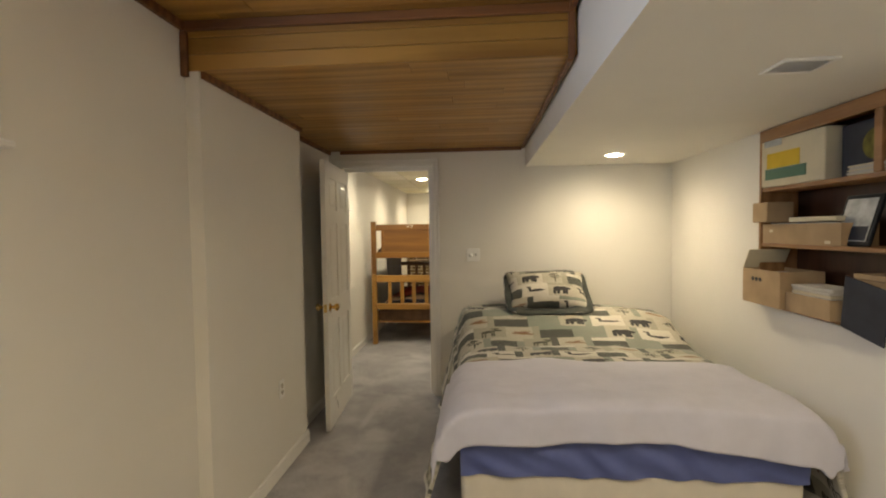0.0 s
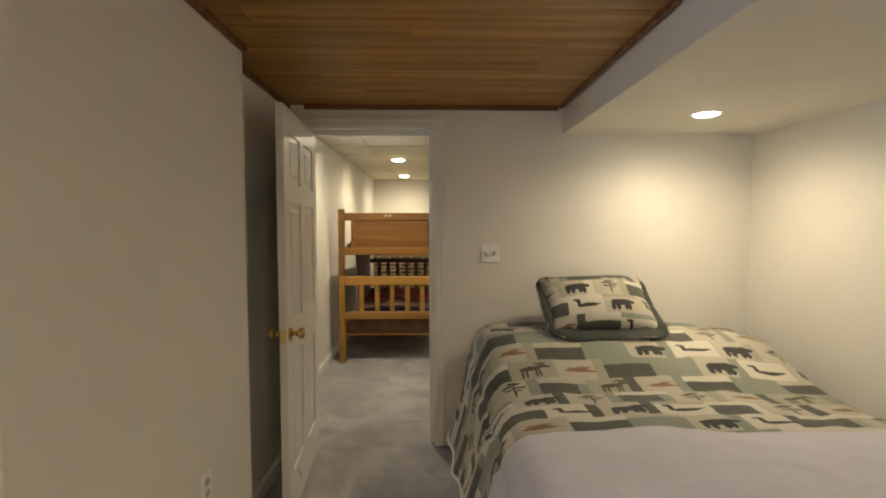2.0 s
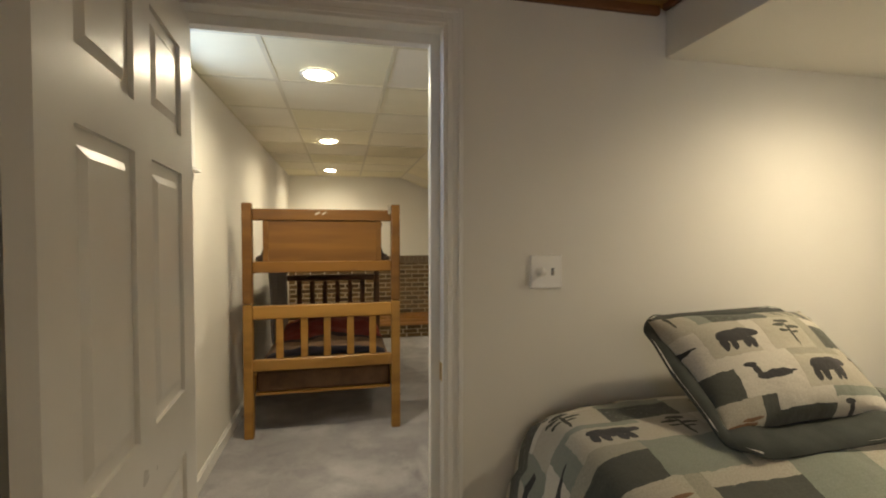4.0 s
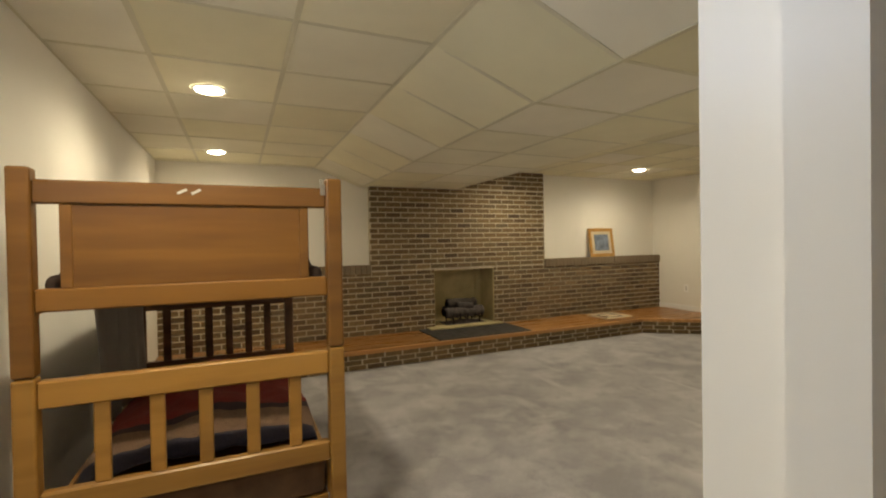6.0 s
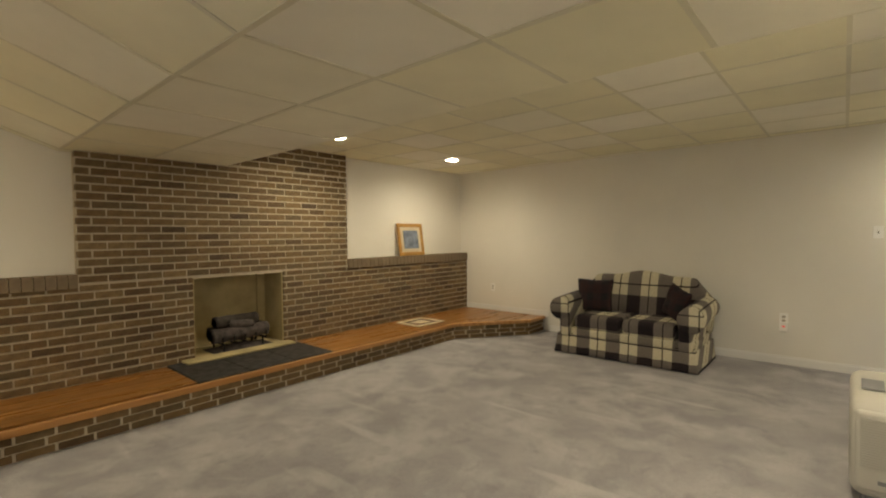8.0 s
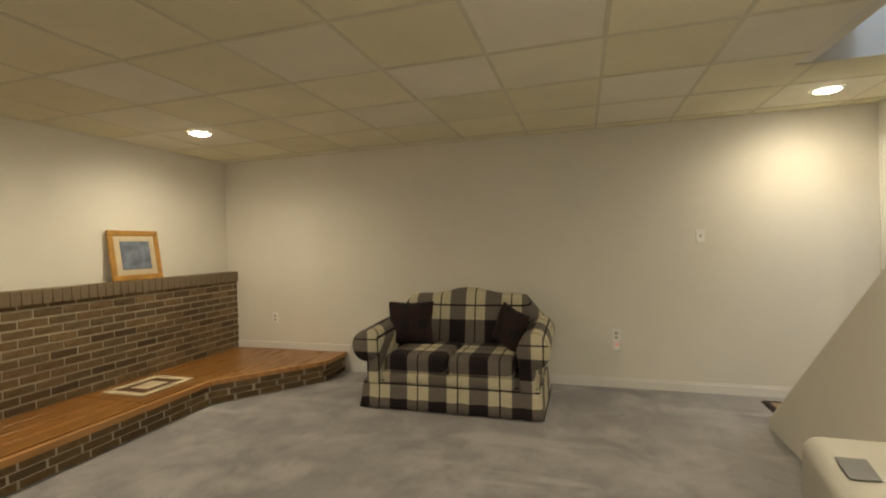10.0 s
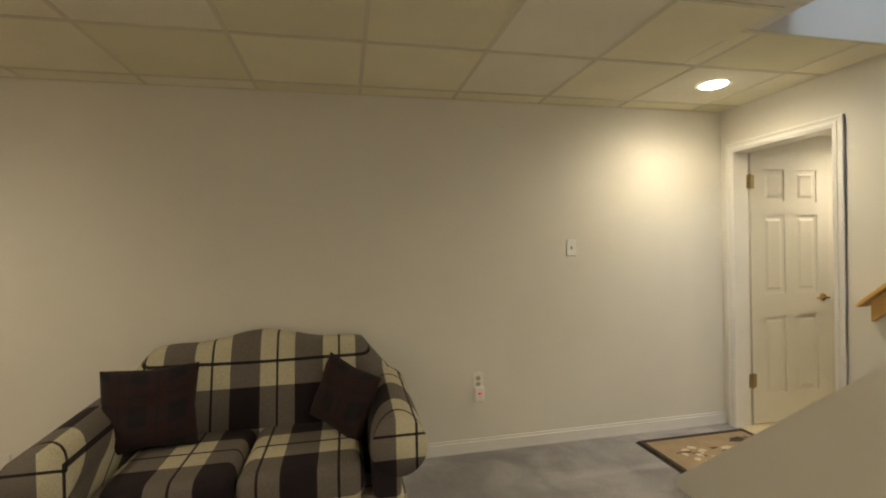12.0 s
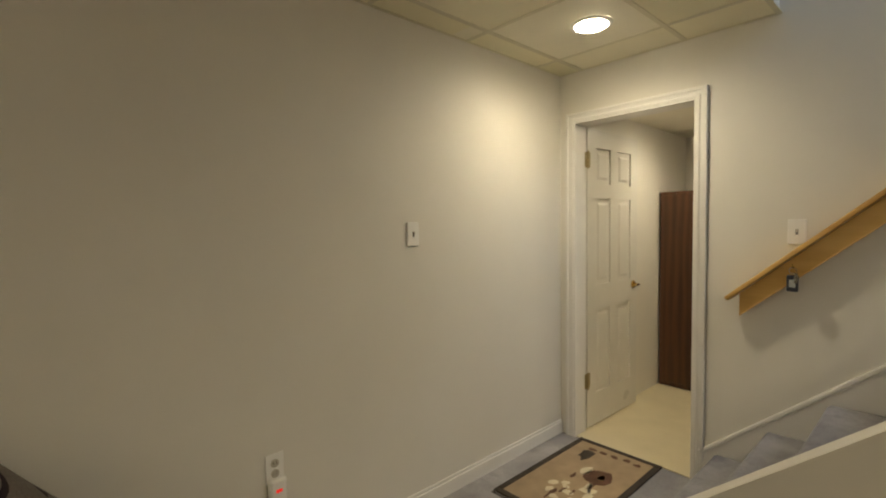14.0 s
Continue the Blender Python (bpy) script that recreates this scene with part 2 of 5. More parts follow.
    canoe = [(0.0, -0.12, 0.66, 0.13), (-0.1, 0.10, 0.42, 0.10), (0.2, 0.26, 0.3, 0.06)]
    BLACK = (0.035, 0.033, 0.032)
    for spots, lo, hi, tint in ((bear, 0.0, 0.15, BLACK), (moose, 0.27, 0.42, (0.075, 0.072, 0.045)), (pine, 0.42, 0.54, (0.05, 0.052, 0.035)), (loon, 0.54, 0.66, BLACK), (canoe, 0.76, 0.88, (0.22, 0.12, 0.06))):
        c = mix(nt, figure(spots, lo, hi), c, tint)
    leaf = noise_of(nt, uv0, 95.0, 1.0)
    fleck = math_("MULTIPLY", math_("GREATER_THAN", leaf, 0.64), math_("GREATER_THAN", kind, 0.88))
    c = mix(nt, math_("MULTIPLY", fleck, 0.5), c, SAGE)
    weave = noise_of(nt, uv0, 260.0, 2.0)
    c = mix(nt, 1.0, c, ramp(nt, weave, [(0.3, 0.86), (0.7, 1.1)]), "MULTIPLY")
    nt.links.new(c, b.inputs["Base Color"])
    b.inputs["Roughness"].default_value = 0.9
    b.inputs["Sheen Weight"].default_value = 0.1
    crease = noise_of(nt, uv0, 10.0, 4.0, 0.55)
    bump(nt, b, math_("ADD", crease, math_("MULTIPLY", weave, 0.06)), 0.5, 0.02)
    return m


GLASS, gnt, gb = material("window_glass")
gb.inputs["Transmission Weight"].default_value, gb.inputs["Roughness"].default_value = 1.0, 0.05
WALL = plain("wall_paint", (0.80, 0.77, 0.70), 0.62, 0.025, 1.5, 260.0, 0.12)
TRIM = plain("trim_paint", (0.84, 0.82, 0.78), 0.35, 0.03, 3.0, 90.0, 0.03)
DOOR = plain("door_paint", (0.76, 0.735, 0.68), 0.32, 0.03, 3.0, 70.0, 0.05)
TILE = plain("ceiling_tile", (0.88, 0.845, 0.675), 0.9, 0.04, 2.2, 120.0, 0.35)
tnt = TILE.node_tree
tint = ramp(tnt, tnt.nodes.new("ShaderNodeNewGeometry").outputs["Random Per Island"], [(0.0, (0.90, 0.89, 0.82)), (0.35, (1.0, 0.985, 0.93)), (0.6, (0.97, 0.97, 1.0)), (0.85, (1.0, 1.0, 1.09)), (1.0, (0.94, 0.94, 0.95))])
tb = tnt.nodes["Principled BSDF"]
tnt.links.new(mix(tnt, 1.0, tb.inputs["Base Color"].links[0].from_socket, tint, "MULTIPLY"), tb.inputs["Base Color"])
GRID = plain("ceiling_grid", (0.70, 0.66, 0.50), 0.5, 0.05, 4.0, 80.0, 0.05)
CARPET = carpet_material()
BRICK = brick_material()
LEDGE_BRICK = plain("ledge_brick", (0.205, 0.155, 0.098), 0.9, 0.22, 9.0, 90.0, 0.5)
MORTAR = plain("mortar", (0.50, 0.435, 0.325), 0.95, 0.14, 14.0, 160.0, 0.6)
CEIL_WOOD = wood("ceiling_boards", (0.25, 0.122, 0.024), (0.41, 0.218, 0.048), "x", 0.42, 0.8, islands=True)
TRIM_WOOD = wood("dark_trim_wood", (0.11, 0.042, 0.015), (0.22, 0.09, 0.03), "x", 0.45)
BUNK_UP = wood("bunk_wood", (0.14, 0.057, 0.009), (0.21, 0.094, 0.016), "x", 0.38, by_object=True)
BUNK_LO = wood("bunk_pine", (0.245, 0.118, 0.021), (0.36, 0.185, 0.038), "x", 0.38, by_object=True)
BUNK_DARK = wood("bunk_dark_tone", (0.06, 0.028, 0.012), (0.13, 0.062, 0.028), "x", 0.5, by_object=True)
HEARTH_WOOD = wood("hearth_boards", (0.20, 0.086, 0.020), (0.33, 0.15, 0.036), "x", 0.3, by_object=True)
NOSING = wood("hearth_nosing", (0.40, 0.19, 0.06), (0.55, 0.30, 0.11), "x", 0.35)
RAIL_WOOD = wood("pine_rail", (0.55, 0.31, 0.08), (0.72, 0.46, 0.15), "x", 0.35)
SHELF_WOOD = wood("shelf_wood", (0.24, 0.115, 0.04), (0.40, 0.21, 0.08), "y", 0.45)
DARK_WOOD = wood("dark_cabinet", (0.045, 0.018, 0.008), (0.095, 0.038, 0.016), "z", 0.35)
SLATE = plain("slate", (0.034, 0.030, 0.028), 0.75, 0.55, 14.0, 22.0, 1.0)
FIREBRICK = plain("firebrick", (0.46, 0.38, 0.20), 0.9, 0.15, 5.0, 90.0, 0.5)
LOG = plain("charred_log", (0.045, 0.036, 0.030), 0.95, 0.6, 12.0, 60.0, 1.0)
ASH = plain("ash", (0.075, 0.062, 0.058), 1.0, 0.5, 20.0, 120.0, 1.0)
IRON = plain("black_iron", (0.02, 0.02, 0.022), 0.5, 0.3, 20.0, 90.0, 0.3, 0.6)
BRASS = plain("brass", (0.72, 0.50, 0.17), 0.25, 0.1, 20.0, 120.0, 0.05, 1.0)
STEEL = plain("steel", (0.55, 0.54, 0.5), 0.3, 0.1, 20.0, 120.0, 0.05, 1.0)
# plate plastic darkened: shading of the small parts is put into the colour
PLATE_SHADED = plain("shaded_plastic", (0.50, 0.46, 0.39), 0.4, 0.05, 8.0, 90.0, 0.02)
PALE_BRASS = plain("aged_brass", (0.42, 0.34, 0.19), 0.45, 0.05, 20.0, metal=1.0)
PLATE = plain("plate_plastic", (0.90, 0.885, 0.85), 0.35, 0.03, 8.0, 90.0, 0.02)
# near-black that stands for the shade inside small openings
SHADOW = plain("slot_shade", (0.05, 0.045, 0.04), 0.6)
RED_LIGHT = glow("red_indicator", (1.0, 0.02, 0.01), 0.8)
RED_LIGHT.node_tree.nodes["Principled BSDF"].inputs["Base Color"].default_value = rgb((0.25, 0.02, 0.02))
BULB = glow("lamp_lens", (1.0, 0.88, 0.64), 58.0)
WHITE_CLOTH = plain("white_blanket", (0.62, 0.605, 0.67), 0.95, 0.04, 9.0, 240.0, 0.5)
BLUE_SHEET = plain("blue_sheet", (0.115, 0.145, 0.34), 0.6, 0.12, 7.0, 200.0, 0.2)
QUILTED = plain("quilted_ticking", (0.70, 0.64, 0.52), 0.9, 0.06, 6.0, 200.0, 0.3)
QUILT = quilt_material()
SHAM = plain("dark_green_border", (0.045, 0.05, 0.042), 0.9, 0.2, 12.0, 200.0, 0.3)
PIPING = plain("white_piping", (0.72, 0.70, 0.64), 0.9)
PLAID = plaid_material("tartan_upholstery", [(0.56, 0.515, 0.37), (0.155, 0.133, 0.115), (0.028, 0.021, 0.020), (0.013, 0.007, 0.010)])
CUSHION = plaid_material("dark_tartan", [(0.028, 0.010, 0.010), (0.022, 0.010, 0.012), (0.016, 0.011, 0.013), (0.010, 0.008, 0.010)], 0.16)
CARD = plain("cardboard", (0.43, 0.30, 0.165), 0.85, 0.1, 9.0, 120.0, 0.2)
CARD_PALE = plain("pale_card", (0.68, 0.60, 0.42), 0.8, 0.06, 9.0, 120.0, 0.15)
PAPER = plain("paper", (0.60, 0.57, 0.50), 0.85, 0.06, 9.0, 120.0, 0.1)
NAVY = plain("navy_card", (0.022, 0.026, 0.04), 0.6, 0.2, 9.0, 120.0, 0.1)
YELLOW = plain("yellow_print", (0.74, 0.50, 0.03), 0.7)
# yellow print dimmed: the shelf's shade is put into its colour
SHADED_YELLOW = plain("shaded_print", (0.17, 0.15, 0.02), 0.7, 0.4, 30.0)
GREEN = plain("green_print", (0.10, 0.20, 0.13), 0.7)
GREYPRINT = plain("grey_print", (0.44, 0.46, 0.45), 0.4, 0.4, 14.0)
GOLD = plain("gold_frame", (0.50, 0.27, 0.07), 0.4, 0.2, 14.0, 90.0, 0.2, 0.3)
MAT_BOARD = plain("mat_board", (0.62, 0.52, 0.36), 0.8)
PAINTING = plain("blue_grey_painting", (0.16, 0.19, 0.25), 0.6, 0.5, 9.0, 40.0, 0.4)
AC_BODY = plain("appliance_plastic", (0.47, 0.455, 0.41), 0.55, 0.03, 5.0, 120.0, 0.05)
AC_GREY = plain("appliance_grey", (0.20, 0.20, 0.21), 0.4, 0.1, 8.0)
RUG = plain("tan_rug", (0.36, 0.265, 0.165), 1.0, 0.12, 12.0, 260.0, 0.7)
RUG_EDGE = plain("dark_rug_border", (0.055, 0.042, 0.032), 1.0, 0.25, 18.0, 260.0, 0.7)
RUG_CREAM = plain("cream_rug_motif", (0.62, 0.54, 0.38), 1.0, 0.12, 16.0, 260.0, 0.7)
VINYL = plain("vinyl_floor", (0.66, 0.58, 0.40), 0.35, 0.06, 3.0, 40.0, 0.05)
def striped_material():
    m, nt, b = material("striped_blanket")
    uv = node(nt, "SeparateXYZ", {0: coords(nt, "UV")})
    wob = node(nt, "Math", {0: uv.outputs[1], 1: node(nt, "Math", {0: noise_of(nt, coords(nt), 3.0), 1: 0.05}, operation="MULTIPLY").outputs[0]}, operation="ADD").outputs[0]
    c = ramp(nt, wob, [(0.0, (0.035, 0.032, 0.05)), (0.075, (0.19, 0.115, 0.07)), (0.17, (0.05, 0.03, 0.03)), (0.20, (0.21, 0.026, 0.018)), (0.55, (0.13, 0.018, 0.016)), (0.7, (0.22, 0.03, 0.02))], True)
    w = noise_of(nt, coords(nt), 160.0, 2.0)
    nt.links.new(mix(nt, 1.0, c, ramp(nt, w, [(0.3, 0.75), (0.7, 1.2)]), "MULTIPLY"), b.inputs["Base Color"])
    b.inputs["Roughness"].default_value = 0.95
    bump(nt, b, w, 0.3, 0.003)
    return m


STRIPED = striped_material()
BROWN_CLOTH = plain("brown_mattress_cloth", (0.10, 0.052, 0.025), 0.9, 0.35, 8.0, 200.0, 0.4)
GREY_CLOTH = plain("grey_cloth", (0.27, 0.26, 0.25), 0.95, 0.1, 6.0, 200.0, 0.4)
DARK_PLAID = plain("dark_bedding", (0.06, 0.038, 0.03), 0.95, 0.5, 14.0, 200.0, 0.4)


# ---- building helpers ----
def block(bm, x0, x1, y0, y1, z0, z1, bevel=0.0, seg=1):
    """An axis-aligned box, with its edges rounded by bevel."""
    r = bmesh.ops.create_cube(bm, size=1.0)
    m = Matrix.Translation(((x0 + x1) / 2, (y0 + y1) / 2, (z0 + z1) / 2)) @ Matrix.Diagonal((abs(x1 - x0), abs(y1 - y0), abs(z1 - z0), 1))
    bmesh.ops.transform(bm, matrix=m, verts=r["verts"])
    if bevel > 0:
        es = list({e for v in r["verts"] for e in v.link_edges})
        bmesh.ops.bevel(bm, geom=es, offset=bevel, segments=seg, affect="EDGES", profile=0.5)
    return r["verts"]


def tube(bm, p, q, r0, r1=None, seg=16, cap=True):
    """A round bar from p to q."""
    p, q = Vector(p), Vector(q)
    d = q - p
    m = Matrix.Translation((p + q) / 2) @ d.to_track_quat("Z", "Y").to_matrix().to_4x4()
    return bmesh.ops.create_cone(bm, cap_ends=cap, segments=seg, radius1=r0, radius2=r0 if r1 is None else r1, depth=d.length, matrix=m)["verts"]


def prism(bm, outline, z0, z1):
    """A flat outline in x and y, raised from z0 to z1."""
    low = [bm.verts.new((x, y, z0)) for x, y in outline]
    high = [bm.verts.new((x, y, z1)) for x, y in outline]
    bm.faces.new(low[::-1])
    bm.faces.new(high)
    n = len(outline)
    for i in range(n):
        bm.faces.new((low[i], low[(i + 1) % n], high[(i + 1) % n], high[i]))
    bmesh.ops.recalc_face_normals(bm, faces=bm.faces)


def sheet(bm, nu, nv, fn, uv=None):
    """A grid of nu by nv cells; fn(u, v) gives the place, uv(u, v) the print's place."""
    vs = [[bm.verts.new(fn(i / nu, j / nv)) for j in range(nv + 1)] for i in range(nu + 1)]
    lay = bm.loops.layers.uv.verify() if uv else None
    for i in range(nu):
        for j in range(nv):
            ids = ((i, j), (i + 1, j), (i + 1, j + 1), (i, j + 1))
            f = bm.faces.new([vs[a][c] for a, c in ids])
            f.smooth = True
            if uv:
                for loop, (a, c) in zip(f.loops, ids):
                    loop[lay].uv = uv(a / nu, c / nv)


def mesh_of(name, bm, mat, smooth=False):
    me = bpy.data.meshes.new(name)
    if smooth:
        for f in bm.faces:
            f.smooth = True
    bm.to_mesh(me)
    bm.free()
    me.materials.append(mat)
    return me


def part(name, bm, mat, parent, label="", smooth=False):
    ob = new(name, mesh_of(name, bm, mat, smooth))
    ob.parent = parent
    return tagged(ob, label)


def box_part(name, dims, mat, parent, label="", bevel=0.003):
    bm = bmesh.new()
    block(bm, *dims, bevel)
    return part(name, bm, mat, parent, label)


def thing(name, label, category, m=None, group="", kind=""):
    ob = new(name)
    ob.empty_display_size = 0.1
    if m is not None:
        ob.matrix_world = m
    return tagged(ob, label, category, group, kind)


def solid(name, bm, mat, label, category, m=None, group="", kind="", smooth=False):
    ob = new(name, mesh_of(name, bm, mat, smooth))
    if m is not None:
        ob.matrix_world = m
    return tagged(ob, label, category, group, kind)


def structure(name, boxes, mat, label, category, bevel=0.0):
    bm = bmesh.new()
    for b in boxes:
        block(bm, *b, bevel)
    return solid(name, bm, mat, label, category, kind="structure")


# ---- the shell ----
WY, WT = 3.977, 0.15            # bedroom's door wall: face and thickness
BX0, BX1, BJ, BN = -1.08, 1.82, -1.19, -1.145
MX0, MX1 = -1.37, 6.0          # main room's side walls
BY, NY = 9.565, 9.69           # brick face, plaster face above the ledge
SY, PY = 3.44, 4.45            # stair wall, stairs' open side
CL, CS, CR = 2.30, 2.085, 2.365
DX0, DX1, DH = -1.06, -0.258, 2.04   # doorways
DB = DH + 0.035                       # head of the bedroom doorway
EX0, EX1 = 5.18, 5.885                # far doorway

NY0, NY1, NZ0, NZ1 = 1.535, 2.735, 1.03, 2.052   # recess for the built-in shelf

bm = bmesh.new()
block(bm, -1.7, 6.3, -1.8, 10.0, -0.12, 0.0)
solid("floor", bm, CARPET, "grey plush carpet with brushed lighter patches", "floor", kind="structure")
structure("floor_vinyl", [(4.2, 6.14, 1.45, SY - 0.02, 0.0, 0.006)], VINYL, "cream vinyl floor of the room beyond the door", "floor")

structure("wall_bedroom_left", [(BX0 - 0.25, BN, -1.6, 0.12, 0, 2.6), (BX0 - 0.25, BN, 0.98, 1.86, 0, 2.6), (BX0 - 0.25, BN, 0.12, 0.98, 0, 1.76), (BX0 - 0.25, BN, 0.12, 0.98, 2.22, 2.6), (BX0 - 0.25, BX0, 1.86, 3.015, 0, 2.6), (BX0 - 0.25, BJ, 3.015, WY, 0, 2.6)], WALL, "off-white painted bedroom wall with shallow steps", "wall")
structure("wall_bedroom_right", [(BX1, BX1 + 0.26, -1.6, NY0, 0, 2.6), (BX1, BX1 + 0.26, NY1, WY, 0, 2.6), (BX1, BX1 + 0.26, NY0, NY1, 0, NZ0), (BX1, BX1 + 0.26, NY0, NY1, NZ1, 2.6), (BX1 + 0.225, BX1 + 0.26, NY0, NY1, NZ0, NZ1)], WALL, "off-white painted bedroom wall beside the bed", "wall")
structure("wall_bedroom_back", [(-1.5, 2.0, -1.72, -1.6, 0, 2.6)], WALL, "off-white painted bedroom end wall", "wall")
structure("wall_door_side", [(-1.5, DX0 - 0.02, WY, WY + WT, 0, 2.6), (DX1 + 0.02, 1.89, WY, WY + WT, 0, 2.6), (DX0 - 0.02, DX1 + 0.02, WY, WY + WT, DB + 0.02, 2.6)], WALL, "off-white painted wall with a doorway", "wall")
structure("wall_main_left", [(MX0 - 0.15, MX0, WY + WT, 4.29, 0, 2.6), (MX0 - 0.15, MX0, 5.15, NY + 0.12, 0, 2.6), (MX0 - 0.15, MX0, 4.29, 5.15, 0, 1.76), (MX0 - 0.15, MX0, 4.29, 5.15, 2.22, 2.6)], WALL, "off-white painted wall along the bunk bed", "wall")
structure("wall_main_right", [(MX1, MX1 + 0.14, 1.33, NY + 0.12, 0, 2.6)], WALL, "off-white painted wall behind the sofa", "wall")
structure("wall_fireplace", [(MX0, 1.823, NY, NY + 0.12, 0, 2.6), (2.75, MX1, NY, NY + 0.12, 0, 2.6), (1.823, 2.75, NY, NY + 0.12, 1.05, 2.6)], WALL, "off-white painted wall above the brick ledge", "wall")
structure("wall_stair", [(1.89, EX0 - 0.02, SY - 0.12, SY, 0, 5.0), (EX0 - 0.02, EX1 + 0.02, SY - 0.12, SY, DH + 0.02, 2.6), (EX1 + 0.02, MX1, SY - 0.12, SY, 0, 2.6)], WALL, "off-white painted wall along the stairs, with a doorway", "wall")
# third box is added behind the open leaf to keep light from its gap
structure("wall_far_room", [(4.08, 4.2, 1.33, SY - 0.12, 0, 2.5), (4.2, MX1, 1.33, 1.45, 0, 2.5), (5.94, MX1, 1.45, SY - 0.12, 0, 2.3)], WALL, "cream walls of the room beyond the door", "wall")
structure("ceiling_far_room", [(4.08, MX1, 1.45, SY - 0.12, 2.20, 2.3)], TILE, "cream ceiling of the room beyond the door", "ceiling")

# stairs' knee wall: a slope from the floor up to the ceiling
SLOPE, FOOT = 0.863, 5.30
bm = bmesh.new()
top_x = FOOT - 0.09 - (CR - 0.16) / SLOPE
pts = [(FOOT - 0.02, 0.0), (FOOT - 0.02, 0.06), (top_x, 0.06 + SLOPE * (FOOT - 0.02 - top_x)), (top_x, 2.6), (1.89, 2.6), (1.89, 0.0)]
a = [bm.verts.new((x, PY - 0.10, z)) for x, z in pts]
b = [bm.verts.new((x, PY, z)) for x, z in pts]
bm.faces.new(a), bm.faces.new(b[::-1])
for i in range(len(pts)):
    k = (i + 1) % len(pts)
    bm.faces.new((a[i], b[i], b[k], a[k]))
bmesh.ops.recalc_face_normals(bm, faces=bm.faces)
solid("wall_knee", bm, WALL, "off-white sloping knee wall beside the stairs", "wall", kind="structure")
structure("wall_understair", [(1.77, 1.89, WY + WT, PY, 0, 2.6)], WALL, "off-white wall closing the space under the stairs", "wall")
structure("wall_stairwell", [(1.0, 4.82, PY - 0.098, PY - 0.002, 2.37, 5.0), (4.82, 4.92, SY, PY - 0.002, 2.37, 5.0), (0.9, 1.0, SY - 0.12, PY, 2.6, 5.0)], WALL, "off-white stairwell walls rising to the floor above", "wall")
structure("ceiling_stairwell", [(0.9, 4.92, SY - 0.12, PY, 5.0, 5.1)], WALL, "white ceiling over the stairwell", "ceiling")

# ---- ceilings ----
structure("ceiling_bedroom_soffit", [(0.575, BX1, -1.6, WY, 2.048, 2.6)], WALL, "white painted low ceiling over the bed", "ceiling")


def boards(x0, x1, y0, y1, z, width=0.13):
    bm = bmesh.new()
    y = y0
    rnd = random.Random(5)
    while y < y1 - 0.005:
        y2 = min(y + width, y1)
        cut = rnd.uniform(x0 + 0.2, x1 - 0.2)
        for p, q in ((x0, cut), (cut, x1)):
            block(bm, p + 0.0006, q - 0.0006, y + 0.0007, y2 - 0.0007, z, z + 0.02, 0.0014)
        y = y2
    block(bm, x0, x1, y0, y1, z + 0.012, z + 0.03)
    return bm


STEP = 1.87
solid("ceiling_boards_far", boards(BJ, 0.575, STEP, WY, 2.222), CEIL_WOOD, "honey-brown tongue and groove board ceiling", "ceiling", kind="structure")
solid("ceiling_boards_near", boards(BN, 0.575, -1.6, STEP, 2.43), CEIL_WOOD, "honey-brown tongue and groove board ceiling", "ceiling", kind="structure")
bm = bmesh.new()
for k in range(3):
    block(bm, BN, 0.575, STEP - 0.02, STEP, 2.222 + 0.0715 * k, 2.2925 + 0.0715 * k, 0.004)
solid("ceiling_step_boards", bm, CEIL_WOOD, "honey-brown boards on the drop in the ceiling", "ceiling", kind="structure")
structure("trim_ceiling_bedroom", [
    (BX0, BX0 + 0.022, STEP, 3.015, 2.192, 2.227), (BJ, BJ + 0.022, 3.015, WY, 2.192, 2.227), (0.538, 0.56, STEP, WY - 0.025, 2.202, 2.227), (BX0, 0.538, WY - 0.022, WY, 2.192, 2.227),
    (BN, 0.56, STEP - 0.045, STEP - 0.02, 2.39, 2.43), (BN, BN + 0.025, -1.6, STEP - 0.045, 2.39, 2.43), (0.535, 0.56, -1.6, STEP - 0.045, 2.39, 2.43),
    (BN, BN + 0.03, STEP - 0.045, STEP - 0.021, 2.192, 2.39), (0.535, 0.56, STEP - 0.045, STEP - 0.021, 2.202, 2.39)], TRIM_WOOD, "dark stained wood moulding round the board ceiling", "trim", 0.004)


